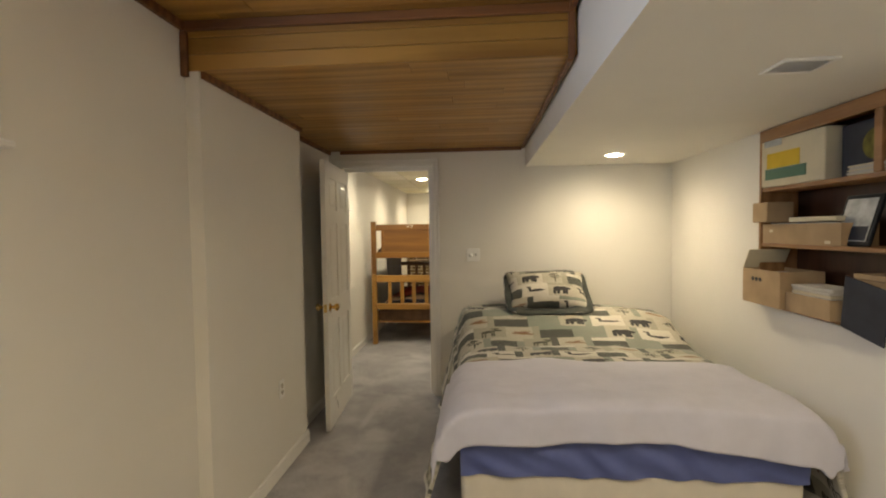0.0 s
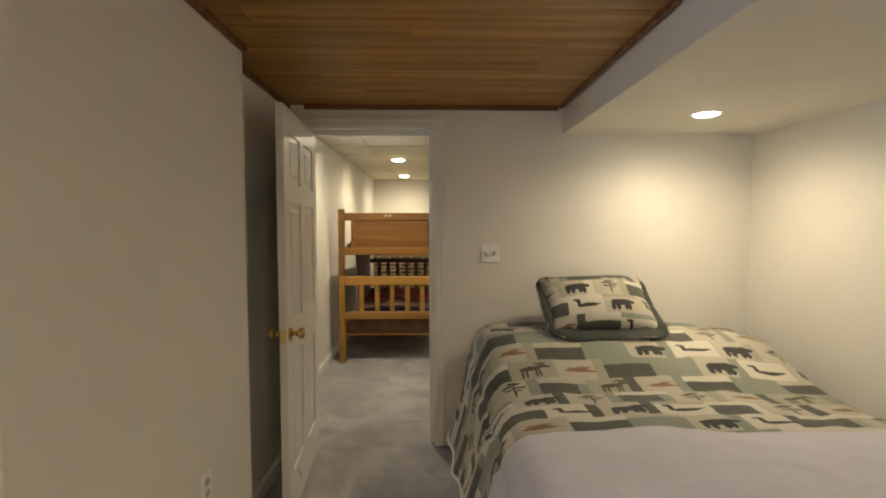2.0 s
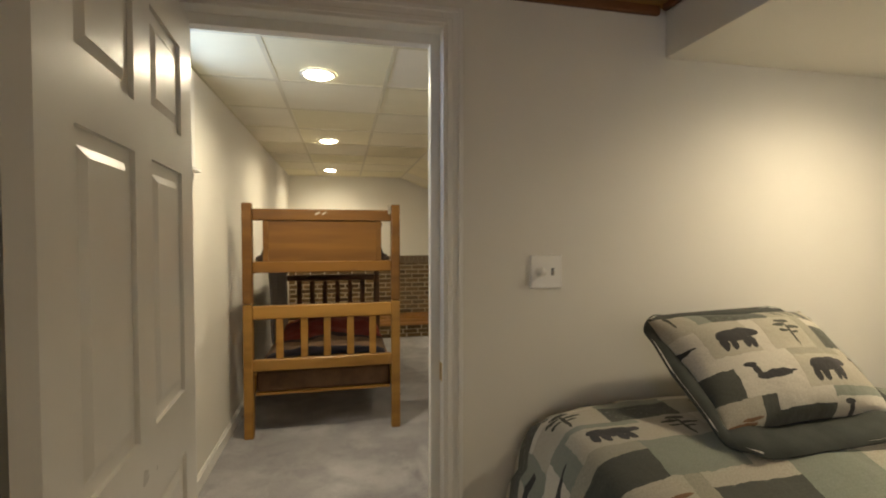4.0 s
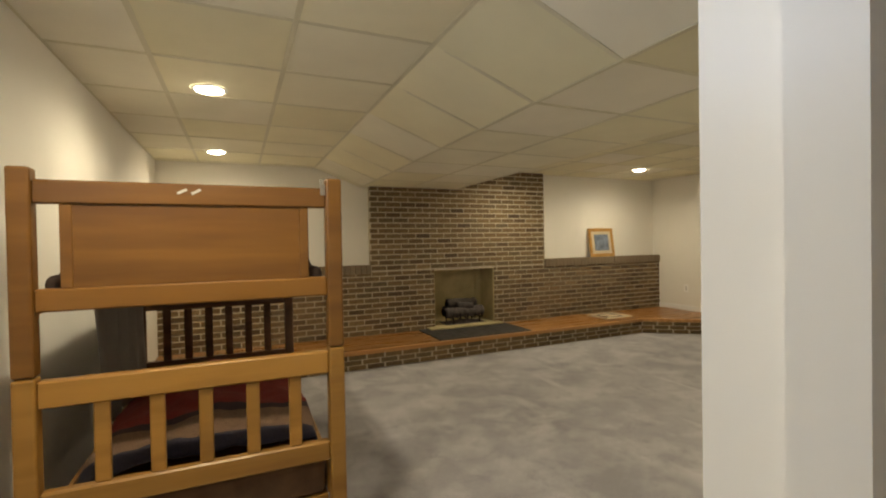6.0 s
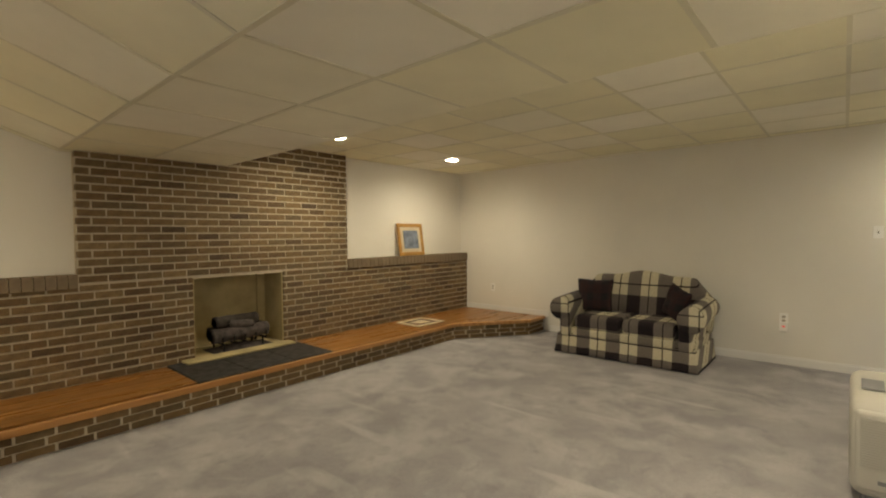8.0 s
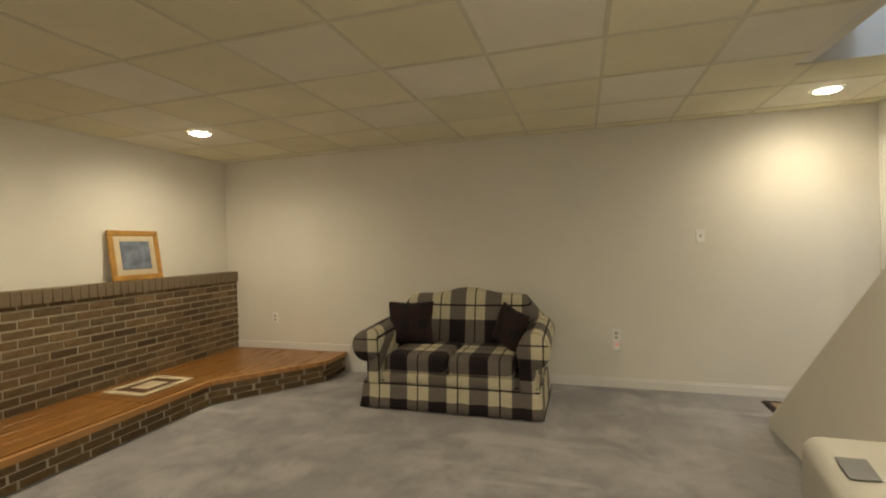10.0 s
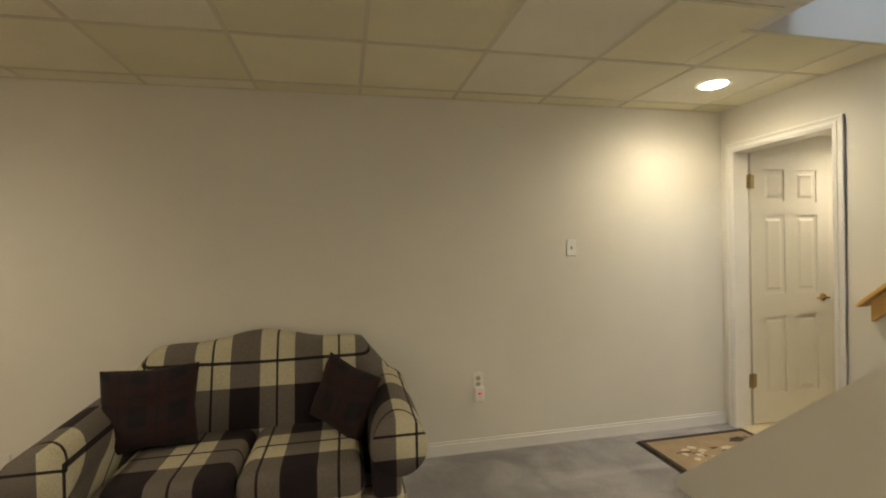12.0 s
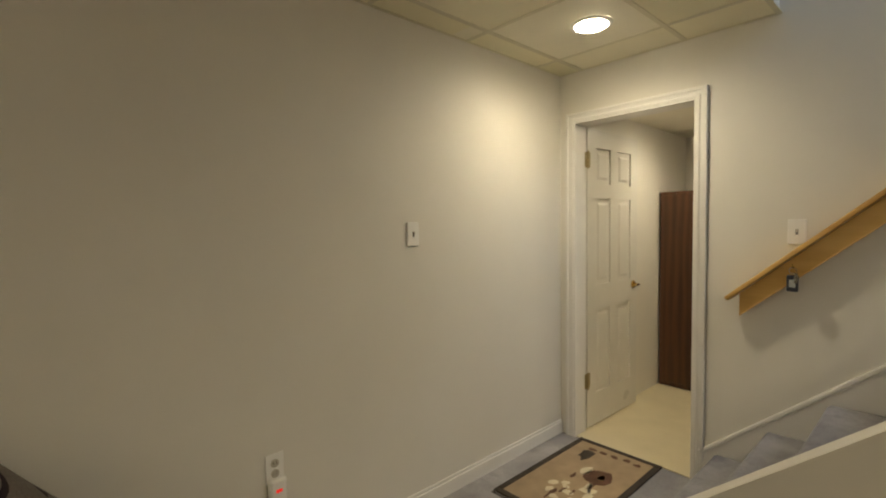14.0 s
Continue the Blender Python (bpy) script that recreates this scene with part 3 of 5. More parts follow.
def tile_ceiling(bm_tile, bm_grid, x_lines, y_lines, height, first=0, last=None, y_last=None, y_first=0):
    """Lay-in tiles between T-bars; height(x) gives the ceiling's z."""
    for i in range(len(x_lines) - 1):
        xa, xb = x_lines[i], x_lines[i + 1]
        for j in range(len(y_lines) - 1):
            ya, yb = y_lines[j], y_lines[j + 1]
            e = random.uniform(0.0, 0.0015)
            low = [bm_tile.verts.new((x, y, height(x, i) + 0.0015 + e)) for x, y in ((xa, ya), (xb, ya), (xb, yb), (xa, yb))]
            bm_tile.faces.new(low[::-1])
    def bar(p, q, w=0.012, t=0.005):
        p, q = Vector(p), Vector(q)
        d = (q - p).normalized()
        side = Vector((-d.y, d.x, 0)).normalized() * w
        v = [bm_grid.verts.new(c + Vector((0, 0, dz))) for dz in (0, t) for c in (p - side, p + side, q + side, q - side)]
        for ids in ((0, 1, 2, 3), (7, 6, 5, 4), (0, 4, 5, 1), (1, 5, 6, 2), (2, 6, 7, 3), (3, 7, 4, 0)):
            bm_grid.faces.new([v[k] for k in ids])
    for i, x in list(enumerate(x_lines))[first:last]:
        k = min(i, len(x_lines) - 2)
        bar((x, y_lines[0], height(x, k) - 0.0015), (x, y_lines[-1], height(x, k) - 0.0015))
    for i in range(len(x_lines) - 1):
        xa, xb = x_lines[i], x_lines[i + 1]
        for y in y_lines[y_first:y_last]:
            bar((xa + 0.012, y, height(xa, i) - 0.001), (xb - 0.012, y, height(xb, i) - 0.001), 0.011)


def lines(a, b, phase, pitch=0.61):
    k = math.ceil((a - phase) / pitch + 0.05)
    out = [a]
    while phase + k * pitch < b - 0.04:
        out.append(phase + k * pitch)
        k += 1
    return out + [b]


LOX0, LOX1, HIX = 0.88, 2.16, 0.30
bt, bg = bmesh.new(), bmesh.new()
ys = lines(WY + WT, NY, 5.93)
tile_ceiling(bt, bg, [MX0, -0.95, -0.33, HIX], ys, lambda x, i: CL)
tile_ceiling(bt, bg, [HIX, LOX0], ys, lambda x, i: CL + (CS - CL) * (x - HIX) / (LOX0 - HIX), 1, -1)
tile_ceiling(bt, bg, [LOX0, 1.50, LOX1], ys, lambda x, i: CS, 0, -1)
xs = lines(LOX1, MX1, 4.62)
ysr = lines(PY - 0.02, NY, 6.15)
tile_ceiling(bt, bg, xs, ysr, lambda x, i: CR, 1, y_first=1)
tile_ceiling(bt, bg, lines(4.82, MX1, 4.62 + 0.61), [SY, 3.71, 4.32, PY - 0.02], lambda x, i: CR, 0, None, -1)
# upright side of the low part
v = [bt.verts.new(c) for c in ((LOX1, PY, CS), (LOX1, NY, CS), (LOX1, NY, CR + 0.01), (LOX1, PY, CR + 0.01))]
bt.faces.new(v)
block(bt, MX0, MX1, WY + WT, NY, 2.6, 2.7)
solid("ceiling_tiles", bt, TILE, "cream suspended ceiling tiles with a dropped middle part", "ceiling", kind="structure")
solid("ceiling_grid", bg, GRID, "cream metal ceiling grid between the tiles", "ceiling", kind="structure")


# ---- skirting, casings ----
def skirting(name, runs, label="white painted skirting board"):
    """runs: (x0, x1, y0, y1) footprints."""
    bm = bmesh.new()
    for x0, x1, y0, y1 in runs:
        block(bm, x0, x1, y0, y1, 0.0, 0.072, 0.0)
        if abs(x1 - x0) < abs(y1 - y0):
            m = (x0 + x1) / 2
            keep = (x0, m) if x0 in (BX0, BJ, MX0, BN) else (m, x1)
            block(bm, keep[0], keep[1], y0, y1, 0.072, 0.088)
        else:
            m = (y0 + y1) / 2
            keep = (y0, m) if y0 in (SY, WY + WT) else (m, y1)
            block(bm, x0, x1, keep[0], keep[1], 0.072, 0.088)
    return solid(name, bm, TRIM, label, "baseboard", kind="structure")


skirting("baseboard_bedroom", [(BN, BN + 0.014, -1.6, 1.86), (BX0, BX0 + 0.014, 1.846, 3.029), (BJ, BJ + 0.014, 3.029, WY), (DX1 + 0.075, BX1, WY - 0.014, WY)])
skirting("baseboard_main_left", [(MX0, MX0 + 0.014, WY + WT, 8.78)])
skirting("baseboard_main_right", [(MX1 - 0.014, MX1, SY, 8.08)])
bm = bmesh.new()
block(bm, MX1 - 0.014, MX1, 8.09, BY, 0.205, 0.285, 0.003)
solid("baseboard_hearth_end", bm, TRIM, "white painted skirting board above the hearth", "baseboard", kind="structure")


def casing(name, x0, x1, top, y_face, sign, label):
    """Moulded casing round a doorway in a wall that faces sign * y, with the jamb lining."""
    bm = bmesh.new()
    w = 0.065
    for a, b, t in ((0.0, w, 0.012), (0.012, 0.03, 0.017), (w - 0.016, w, 0.02)):
        y0, y1 = sorted((y_face, y_face + sign * t))
        block(bm, x0 - b, x0 - a, y0, y1, 0, top + a + (b - a), 0.002)
        block(bm, x1 + a, x1 + b, y0, y1, 0, top + a + (b - a), 0.002)
        block(bm, x0 - a, x1 + a, y0, y1, top + a, top + b, 0.002)
    return solid(name, bm, TRIM, label, "trim", kind="structure")


casing("trim_bedroom_door", DX0, DX1, DB, WY, -1, "white moulded door casing")
casing("trim_bedroom_door_outer", DX0, DX1, DB, WY + WT, 1, "white moulded door casing")
casing("trim_far_door", EX0, EX1, DH, SY, 1, "white moulded door casing")
structure("trim_jamb_bedroom", [(DX0 - 0.02, DX0, WY - 0.002, WY + WT + 0.002, 0, DB), (DX1, DX1 + 0.02, WY - 0.002, WY + WT + 0.002, 0, DB), (DX0 - 0.02, DX1 + 0.02, WY - 0.002, WY + WT + 0.002, DB, DB + 0.02),
    (DX1 - 0.032, DX1, WY + 0.045, WY + 0.085, 0, DB - 0.034), (DX0, DX1, WY + 0.045, WY + 0.085, DB - 0.034, DB)], TRIM, "white painted door jamb with a stop strip", "trim")
structure("trim_jamb_far", [(EX0 - 0.02, EX0, SY - 0.122, SY + 0.002, 0, DH), (EX1, EX1 + 0.02, SY - 0.122, SY + 0.002, 0, DH), (EX0 - 0.02, EX1 + 0.02, SY - 0.122, SY + 0.002, DH, DH + 0.02),
    (EX0, EX0 + 0.011, SY - 0.075, SY - 0.04, 0, DH - 0.011)], TRIM, "white painted door jamb with a stop strip", "trim")
# no separate threshold: this strip carries the vinyl up to the carpet
structure("trim_threshold_far", [(EX0, EX1, SY - 0.12, SY, 0.0, 0.009)], VINYL, "cream vinyl carried through the doorway to the carpet", "trim", 0.003)
bm = bmesh.new()
block(bm, DX1 - 0.002, DX1 + 0.001, WY + 0.012, WY + 0.04, 0.91, 0.97, 0.0)
solid("strike_plate", bm, BRASS, "brass strike plate on the door jamb", "door hardware")


def basement_window(name, x, y0, y1, label):
    """A small high window in a wall that faces +x, with its casing, sill and pane."""
    w = thing(name, label, "window", kind="structure")
    z0, z1 = 1.76, 2.22
    bm = bmesh.new()
    for d in ((y0 - 0.055, y0, z0 - 0.0, z1 + 0.055), (y1, y1 + 0.055, z0 - 0.0, z1 + 0.055), (y0, y1, z1, z1 + 0.055)):
        block(bm, x, x + 0.014, d[0], d[1], d[2], d[3], 0.003)
    part("casing", bm, TRIM, w)
    box_part("sill", (x - 0.10, x + 0.04, y0 - 0.07, y1 + 0.07, z0 - 0.022, z0), TRIM, w, bevel=0.005)
    bm = bmesh.new()
    for d in ((y0, y0 + 0.035, z0, z1), (y1 - 0.035, y1, z0, z1), (y0 + 0.035, y1 - 0.035, z0, z0 + 0.035), (y0 + 0.035, y1 - 0.035, z1 - 0.035, z1)):
        block(bm, x - 0.13, x - 0.10, *d, 0.003)
    part("window_frame", bm, TRIM, w)
    bm = bmesh.new()
    block(bm, x - 0.122, x - 0.117, y0 + 0.035, y1 - 0.035, z0 + 0.035, z1 - 0.035)
    pane = part("pane", bm, GLASS, w)
    pane.visible_shadow = False
    return w


def six_panel_door(name, label, width, m, knob, hinge_mat, knob_mat, hinges=(0.22, 1.80)):
    """A leaf along +x from its hinge, 35 mm thick, with six raised panels on both sides."""
    h, t = 2.02, 0.035
    door = thing(name, label, "door", m, kind="structure")
    stile, mid = 0.105, 0.10
    pw = (width - 2 * stile - mid) / 2
    rows = [(0.22, 0.80), (0.97, 1.56), (1.66, 1.90)]
    bm = bmesh.new()
    xs = [(stile, stile + pw), (stile + pw + mid, width - stile)]
    block(bm, 0, stile, 0, t, 0, h), block(bm, width - stile, width, 0, t, 0, h), block(bm, xs[0][1], xs[1][0], 0, t, 0, h)
    z = 0.0
    for a, b in rows + [(h, h)]:
        for x0, x1 in xs:
            block(bm, x0, x1, 0, t, z, a)
        z = b
    part("leaf", bm, DOOR, door)
    for x0, x1 in xs:
        for a, b in rows:
            bm = bmesh.new()
            block(bm, x0, x1, 0.010, t - 0.010, a, b)
            for s0, s1 in ((0.002, 0.010), (t - 0.010, t - 0.002)):
                vs = block(bm, x0 + 0.028, x1 - 0.028, s0, s1, a + 0.028, b - 0.028)
                flat = s0 if s0 < 0.01 else s1
                for q in vs:
                    if abs(q.co.y - flat) < 1e-6:
                        q.co.x += 0.018 if q.co.x < (x0 + x1) / 2 else -0.018
                        q.co.z += 0.018 if q.co.z < (a + b) / 2 else -0.018
            part("panel", bm, DOOR, door)
    kx, kz = width - 0.06, 0.925
    if knob == "round":
        for s in (-1, 1):
            y0 = 0 if s < 0 else t
            bm = bmesh.new()
            tube(bm, (kx, y0, kz), (kx, y0 + s * 0.007, kz), 0.032, 0.029, 24)
            tube(bm, (kx, y0 + s * 0.006, kz), (kx, y0 + s * 0.04, kz), 0.011, 0.014, 16)
            r = bmesh.ops.create_uvsphere(bm, u_segments=20, v_segments=12, radius=0.028)
            bmesh.ops.transform(bm, matrix=Matrix.Translation((kx, y0 + s * 0.052, kz)) @ Matrix.Diagonal((1, 0.72, 1, 1)), verts=r["verts"])
            part("knob", bm, knob_mat, door, "polished round door knob", True)
        bm = bmesh.new()
        block(bm, width - 0.001, width + 0.002, 0.006, t - 0.006, kz - 0.03, kz + 0.03)
        part("latch_plate", bm, knob_mat, door, "brass latch plate")
    else:
        for s in (-1, 1):
            y0 = 0 if s < 0 else t
            bm = bmesh.new()
            tube(bm, (kx, y0, kz), (kx, y0 + s * 0.008, kz), 0.03, 0.027, 24)
            tube(bm, (kx, y0 + s * 0.006, kz), (kx, y0 + s * 0.045, kz), 0.009)
            tube(bm, (kx + 0.008, y0 + s * 0.042, kz), (kx - 0.10, y0 + s * 0.042, kz), 0.008, 0.006)
            part("lever", bm, knob_mat, door, "brass lever handle", True)
    for z in hinges:
        bm = bmesh.new()
        tube(bm, (-0.008, -0.008, z - 0.05), (-0.008, -0.008, z + 0.05), 0.009)
        for p in (-0.054, 0.054):
            tube(bm, (-0.008, -0.008, z + p - 0.004), (-0.008, -0.008, z + p + 0.004), 0.006)
        block(bm, -0.036, 0.03, -0.003, 0.0, z - 0.05, z + 0.05, 0.001)
        part("hinge", bm, hinge_mat, door, "brass hinge")
    return door


basement_window("window_1", MX0, 4.29, 5.15, "small high white-framed basement window")
basement_window("window_2", BN, 0.12, 0.98, "small high white-framed basement window")

# leaf swung into the bedroom, almost against the side wall
six_panel_door("door_1", "white six-panel door with brass knobs, open into the bedroom", 0.80, pose(DX0 + 0.012, WY - 0.012, 0.008, 0, 0, -86.2), "round", BRASS, BRASS)
six_panel_door("door_2", "white six-panel door with a brass lever, open into the far room", 0.70, pose(EX1 - 0.0, SY - 0.142, 0.016, 0, 0, -91.0), "lever", PALE_BRASS, BRASS, (0.325, 1.81))


# ---- downlights ----
def downlight(x, y, z, lens=0.08):
    lamp = thing("downlight", "round white recessed ceiling downlight, switched on", "ceiling light", pose(x, y, z), "recessed ceiling lights")
    bm = bmesh.new()
    n = 32
    prof = [(lens - 0.001, -0.002), (lens + 0.001, -0.007), (lens + 0.017, -0.004), (lens + 0.02, 0.0)]
    ring = [[bm.verts.new((r * math.cos(2 * math.pi * k / n), r * math.sin(2 * math.pi * k / n), h)) for r, h in prof] for k in range(n)]
    for k in range(n):
        for j in range(len(prof) - 1):
            bm.faces.new((ring[k][j], ring[(k + 1) % n][j], ring[(k + 1) % n][j + 1], ring[k][j + 1]))
    bmesh.ops.recalc_face_normals(bm, faces=bm.faces)
    part("trim_ring", bm, TRIM, lamp, "white trim ring", True)
    bm = bmesh.new()
    rr = bmesh.ops.create_uvsphere(bm, u_segments=28, v_segments=14, radius=lens)
    bmesh.ops.transform(bm, matrix=Matrix.Translation((0, 0, -0.001)) @ Matrix.Diagonal((1, 1, 0.24, 1)), verts=rr["verts"])
    part("lens", bm, BULB, lamp, "glowing frosted lens", True)
    return lamp


for x, y, z, w in LAMPS:
    downlight(x, y, z, 0.064 if z < 2.1 else 0.08)


def vent(m):
    v = thing("ceiling_vent", "white louvred air register in the low ceiling", "air vent", m)
    bm = bmesh.new()
    for d in ((-0.15, 0.15, -0.08, -0.06), (-0.15, 0.15, 0.06, 0.08), (-0.15, -0.13, -0.06, 0.06), (0.13, 0.15, -0.06, 0.06)):
        block(bm, *d, -0.008, 0.0, 0.002)
    part("frame", bm, TRIM, v)
    # no duct is built; a flat dark sheet gives its shade
    box_part("backing", (-0.13, 0.13, -0.06, 0.06, -0.002, -0.0005), AC_GREY, v, "dark sheet for the shade behind the louvres", 0)
    for k in range(9):
        y = -0.052 + 0.013 * k
        bm = bmesh.new()
        vs = block(bm, -0.13, 0.13, -0.005, 0.005, -0.0006, 0.0006)
        bmesh.ops.transform(bm, matrix=Matrix.Translation((0, y, -0.0055)) @ Matrix.Rotation(radians(35), 4, "X"), verts=vs)
        part("slat", bm, TRIM, v)


vent(pose(1.255, 1.56, 2.048, 0, 0, 0) @ Matrix.Diagonal((0.58, 0.95, 1, 1)))


# ---- plates ----
def switch_plate(label, m, gangs=1):
    """Faces -y, centred at the origin."""
    s = thing("light_switch", label, "light switch", m)
    w = 0.072 + 0.046 * (gangs - 1)
    box_part("plate", (-w / 2, w / 2, -0.009, 0, -0.058, 0.058), PLATE, s, bevel=0.003)
    for k in range(gangs):
        x = (k - (gangs - 1) / 2) * 0.046
        for z in (-0.042, 0.042):
            bm = bmesh.new()
            tube(bm, (x, -0.0065, z), (x, -0.008, z), 0.003, seg=8)
            part("screw", bm, PLATE_SHADED, s)
        if gangs == 2 and k == 0:
            continue
        # dark patch painted in for the shade of the toggle's recess
        bm = bmesh.new()
        block(bm, x - 0.0055, x + 0.0055, -0.0096, -0.0085, -0.0125, 0.0125)
        part("toggle_slot", bm, AC_GREY, s)
        bm = bmesh.new()
        block(bm, x - 0.004, x + 0.004, -0.017, -0.005, -0.006, 0.006, 0.001)
        bmesh.ops.rotate(bm, cent=(x, 0, 0), matrix=Matrix.Rotation(radians(25 if k else -25), 3, "X"), verts=bm.verts)
        part("toggle", bm, PLATE_SHADED, s, "small ivory toggle")
    return s


def outlet(label, m):
    o = thing("power_outlet", label, "power outlet", m)
    box_part("plate", (-0.036, 0.036, -0.006, 0, -0.058, 0.058), PLATE, o, bevel=0.003)
    for z in (-0.02, 0.02):
        bm = bmesh.new()
        tube(bm, (0, -0.005, z), (0, -0.008, z), 0.016, seg=20)
        sock = part("socket", bm, PLATE_SHADED, o)
        for x in (-0.006, 0.006):
            box_part("slot", (x - 0.001, x + 0.001, -0.0085, -0.0075, z - 0.004, z + 0.006), SHADOW, sock, bevel=0)
    return o


sw = switch_plate("white double switch plate with a dimmer knob and a toggle", pose(0.108, WY, 1.275), 2)
bm = bmesh.new()
tube(bm, (-0.023, -0.006, 0.0), (-0.023, -0.011, 0.0), 0.019, 0.018, 24)
tube(bm, (-0.023, -0.010, 0.0), (-0.023, -0.032, 0.0), 0.0145, 0.013, 24)
part("dimmer_knob", bm, PLATE, sw, "round ivory dimmer knob", True)
switch_plate("white light switch on the sofa wall", pose(MX1, 4.70, 1.362, 0, 0, -90))
switch_plate("white light switch above the stair handrail", pose(4.735, SY, 1.35, 0, 0, 180))
outlet("white power outlet low on the bedroom wall", pose(BX0, 2.61, 0.525, 0, 0, 90))
outlet("white power outlet above the hearth end", pose(MX1, 9.05, 0.56, 0, 0, -90))
outlet("white power outlet low on the sofa wall", pose(MX1, 5.40, 0.475, 0, 0, -90))
det = thing("plug_in_detector", "white plug-in alarm with a red light, in the outlet", "alarm", pose(MX1 - 0.0085, 5.40, 0.40, 0, 0, -90))
box_part("housing", (-0.033, 0.033, -0.034, 0.0, -0.055, 0.045), PLATE, det, bevel=0.008)
box_part("display", (-0.012, 0.012, -0.0355, -0.033, -0.004, 0.008), RED_LIGHT, det, "small red lit display", 0)

# coat bar high behind the open door
bm = bmesh.new()
block(bm, 0, 0.018, -0.07, 0.07, -0.008, 0.008, 0.003)
solid("wall_cleat", bm, TRIM, "small white bar fixed high on the wall", "wall bar", pose(BJ, 3.15, 1.98))


# ---- the bed ----
BL, BR, BF, BH = 0.06, 1.615, 2.01, 3.96
bed = thing("bed", "queen bed with a quilted box spring and a blue sheet", "bed", pose(BL, BF, 0))
W, L = BR - BL, BH - BF
for x in (0.05, W - 0.05):
    for y in (0.10, L - 0.1):
        bm = bmesh.new()
        tube(bm, (x, y, 0), (x, y, 0.13), 0.022, 0.026)
        part("leg", bm, IRON, bed, "black metal leg", True)
bm = bmesh.new()
block(bm, 0.0, W, 0.0, L, 0.13, 0.355, 0.03, 4)
part("box_spring", bm, QUILTED, bed, "cream quilted box spring", True)
bm = bmesh.new()
rnd = random.Random(3)
for k in range(26):
    for r in range(5):
        x, z = 0.05 + k * (W - 0.1) / 25 + (0.03 if r % 2 else 0), 0.17 + r * 0.04
        rr = bmesh.ops.create_uvsphere(bm, u_segments=8, v_segments=5, radius=0.026)
        bmesh.ops.transform(bm, matrix=Matrix.Translation((min(x, W - 0.05), 0.004, z)) @ Matrix.Diagonal((1.1, 0.13, 0.72, 1)), verts=rr["verts"])
part("quilting", bm, QUILTED, bed, "puffy quilting on the foot end", True)


def blue(u, v):
    x = u * W
    z = 0.345 + 0.255 * v
    y = -0.018 + 0.03 * math.sin(v * math.pi) * -0.6 + 0.012 * noise.noise((x * 9 + z * 14, z * 7, 2.0)) + 0.010 * math.sin(x * 26 + z * 30 + 3 * noise.noise((x * 3, 0, 0)))
    return (x, y, z)


bm = bmesh.new()
sheet(bm, 120, 16, blue)
part("sheet_front", bm, BLUE_SHEET, bed, "creased blue sheet over the mattress foot", True)
bm = bmesh.new()
block(bm, 0.01, W - 0.01, 0.0, L, 0.355, 0.60, 0.05, 4)
part("mattress", bm, BLUE_SHEET, bed, "mattress under a blue sheet", True)


def drape(s, width, drop, r, top, flare=0.03):
    """Across a bed: arc length s from the left hem to the right hem, as x and z."""
    flat = width - 2 * r
    arc = r * math.pi / 2
    d = drop - r
    if s < d:
        return -0.02 - flare * (1 - s / d), top - drop + s
    s -= d
    if s < arc:
        a = s / r
        return r - r * math.cos(a), top - r + r * math.sin(a)
    s -= arc
    if s < flat:
        return r + s, top
    s -= flat
    if s < arc:
        a = s / r
        return width - r + r * math.sin(a), top - r + r * math.cos(a)
    s -= arc
    return width + 0.02 + flare * s / d, top - r - s


def comforter(u, v):
    width, r, drop = W + 0.12, 0.11, 0.50
    total = width - 2 * r + math.pi * r + 2 * (drop - r)
    x, z = drape(u * total, width, drop, r, 0.648, 0.11)
    y = -0.05 + v * (L + 0.01)
    t = min(max((x - 0.05) / (width - 0.1), 0), 1)
    z += 0.05 * math.sin(math.pi * t) ** 0.5 * (0.5 + 0.5 * v) + 0.022 * noise.noise((x * 3.2, y * 3.2, 0.3)) + 0.008 * noise.noise((x * 11, y * 11, 4.3))
    rise = min(max((v - 0.55) / 0.27, 0), 1)
    z += 0.18 * rise * rise * (3 - 2 * rise) * min(1, max(0, (z - 0.45) / 0.2)) * (0.85 + 0.15 * math.sin(math.pi * t))
    if x < 0.5:
        z += 0.035 * rise * (1 - x / 0.5) * min(1, max(0, (z - 0.4) / 0.2))
        x -= 0.03 * rise
    if v > 0.93:
        z -= 0.08 * ((v - 0.93) / 0.07) ** 2
    if x < 0.02 or x > width - 0.02:
        x += 0.025 * math.sin(y * 17 + 2 * noise.noise((y * 3, 0, 1))) * (0.7 - z)
        z += 0.05 * noise.noise((y * 2.4, 5.0, 0))
    return (x + BL - 0.06, y + BF, z)


bm = bmesh.new()
sheet(bm, 130, 90, comforter, lambda u, v: (u * 2.25, v * 1.95))
q = solid("comforter", bm, QUILT, "patchwork comforter in sage, cream and dark green, spread over the bed", "comforter", smooth=True)
md = q.modifiers.new("thickness", "SOLIDIFY")
md.thickness, md.offset = 0.02, -1
for side in (0.0, 1.0):
    bm = bmesh.new()
    edge = [Vector(comforter(side, k / 70)) for k in range(71)]
    for p0, p1 in zip(edge, edge[1:]):
        tube(bm, p0, p1, 0.009, seg=8)
    part("hem", bm, PIPING, q, "pale rolled hem", True)


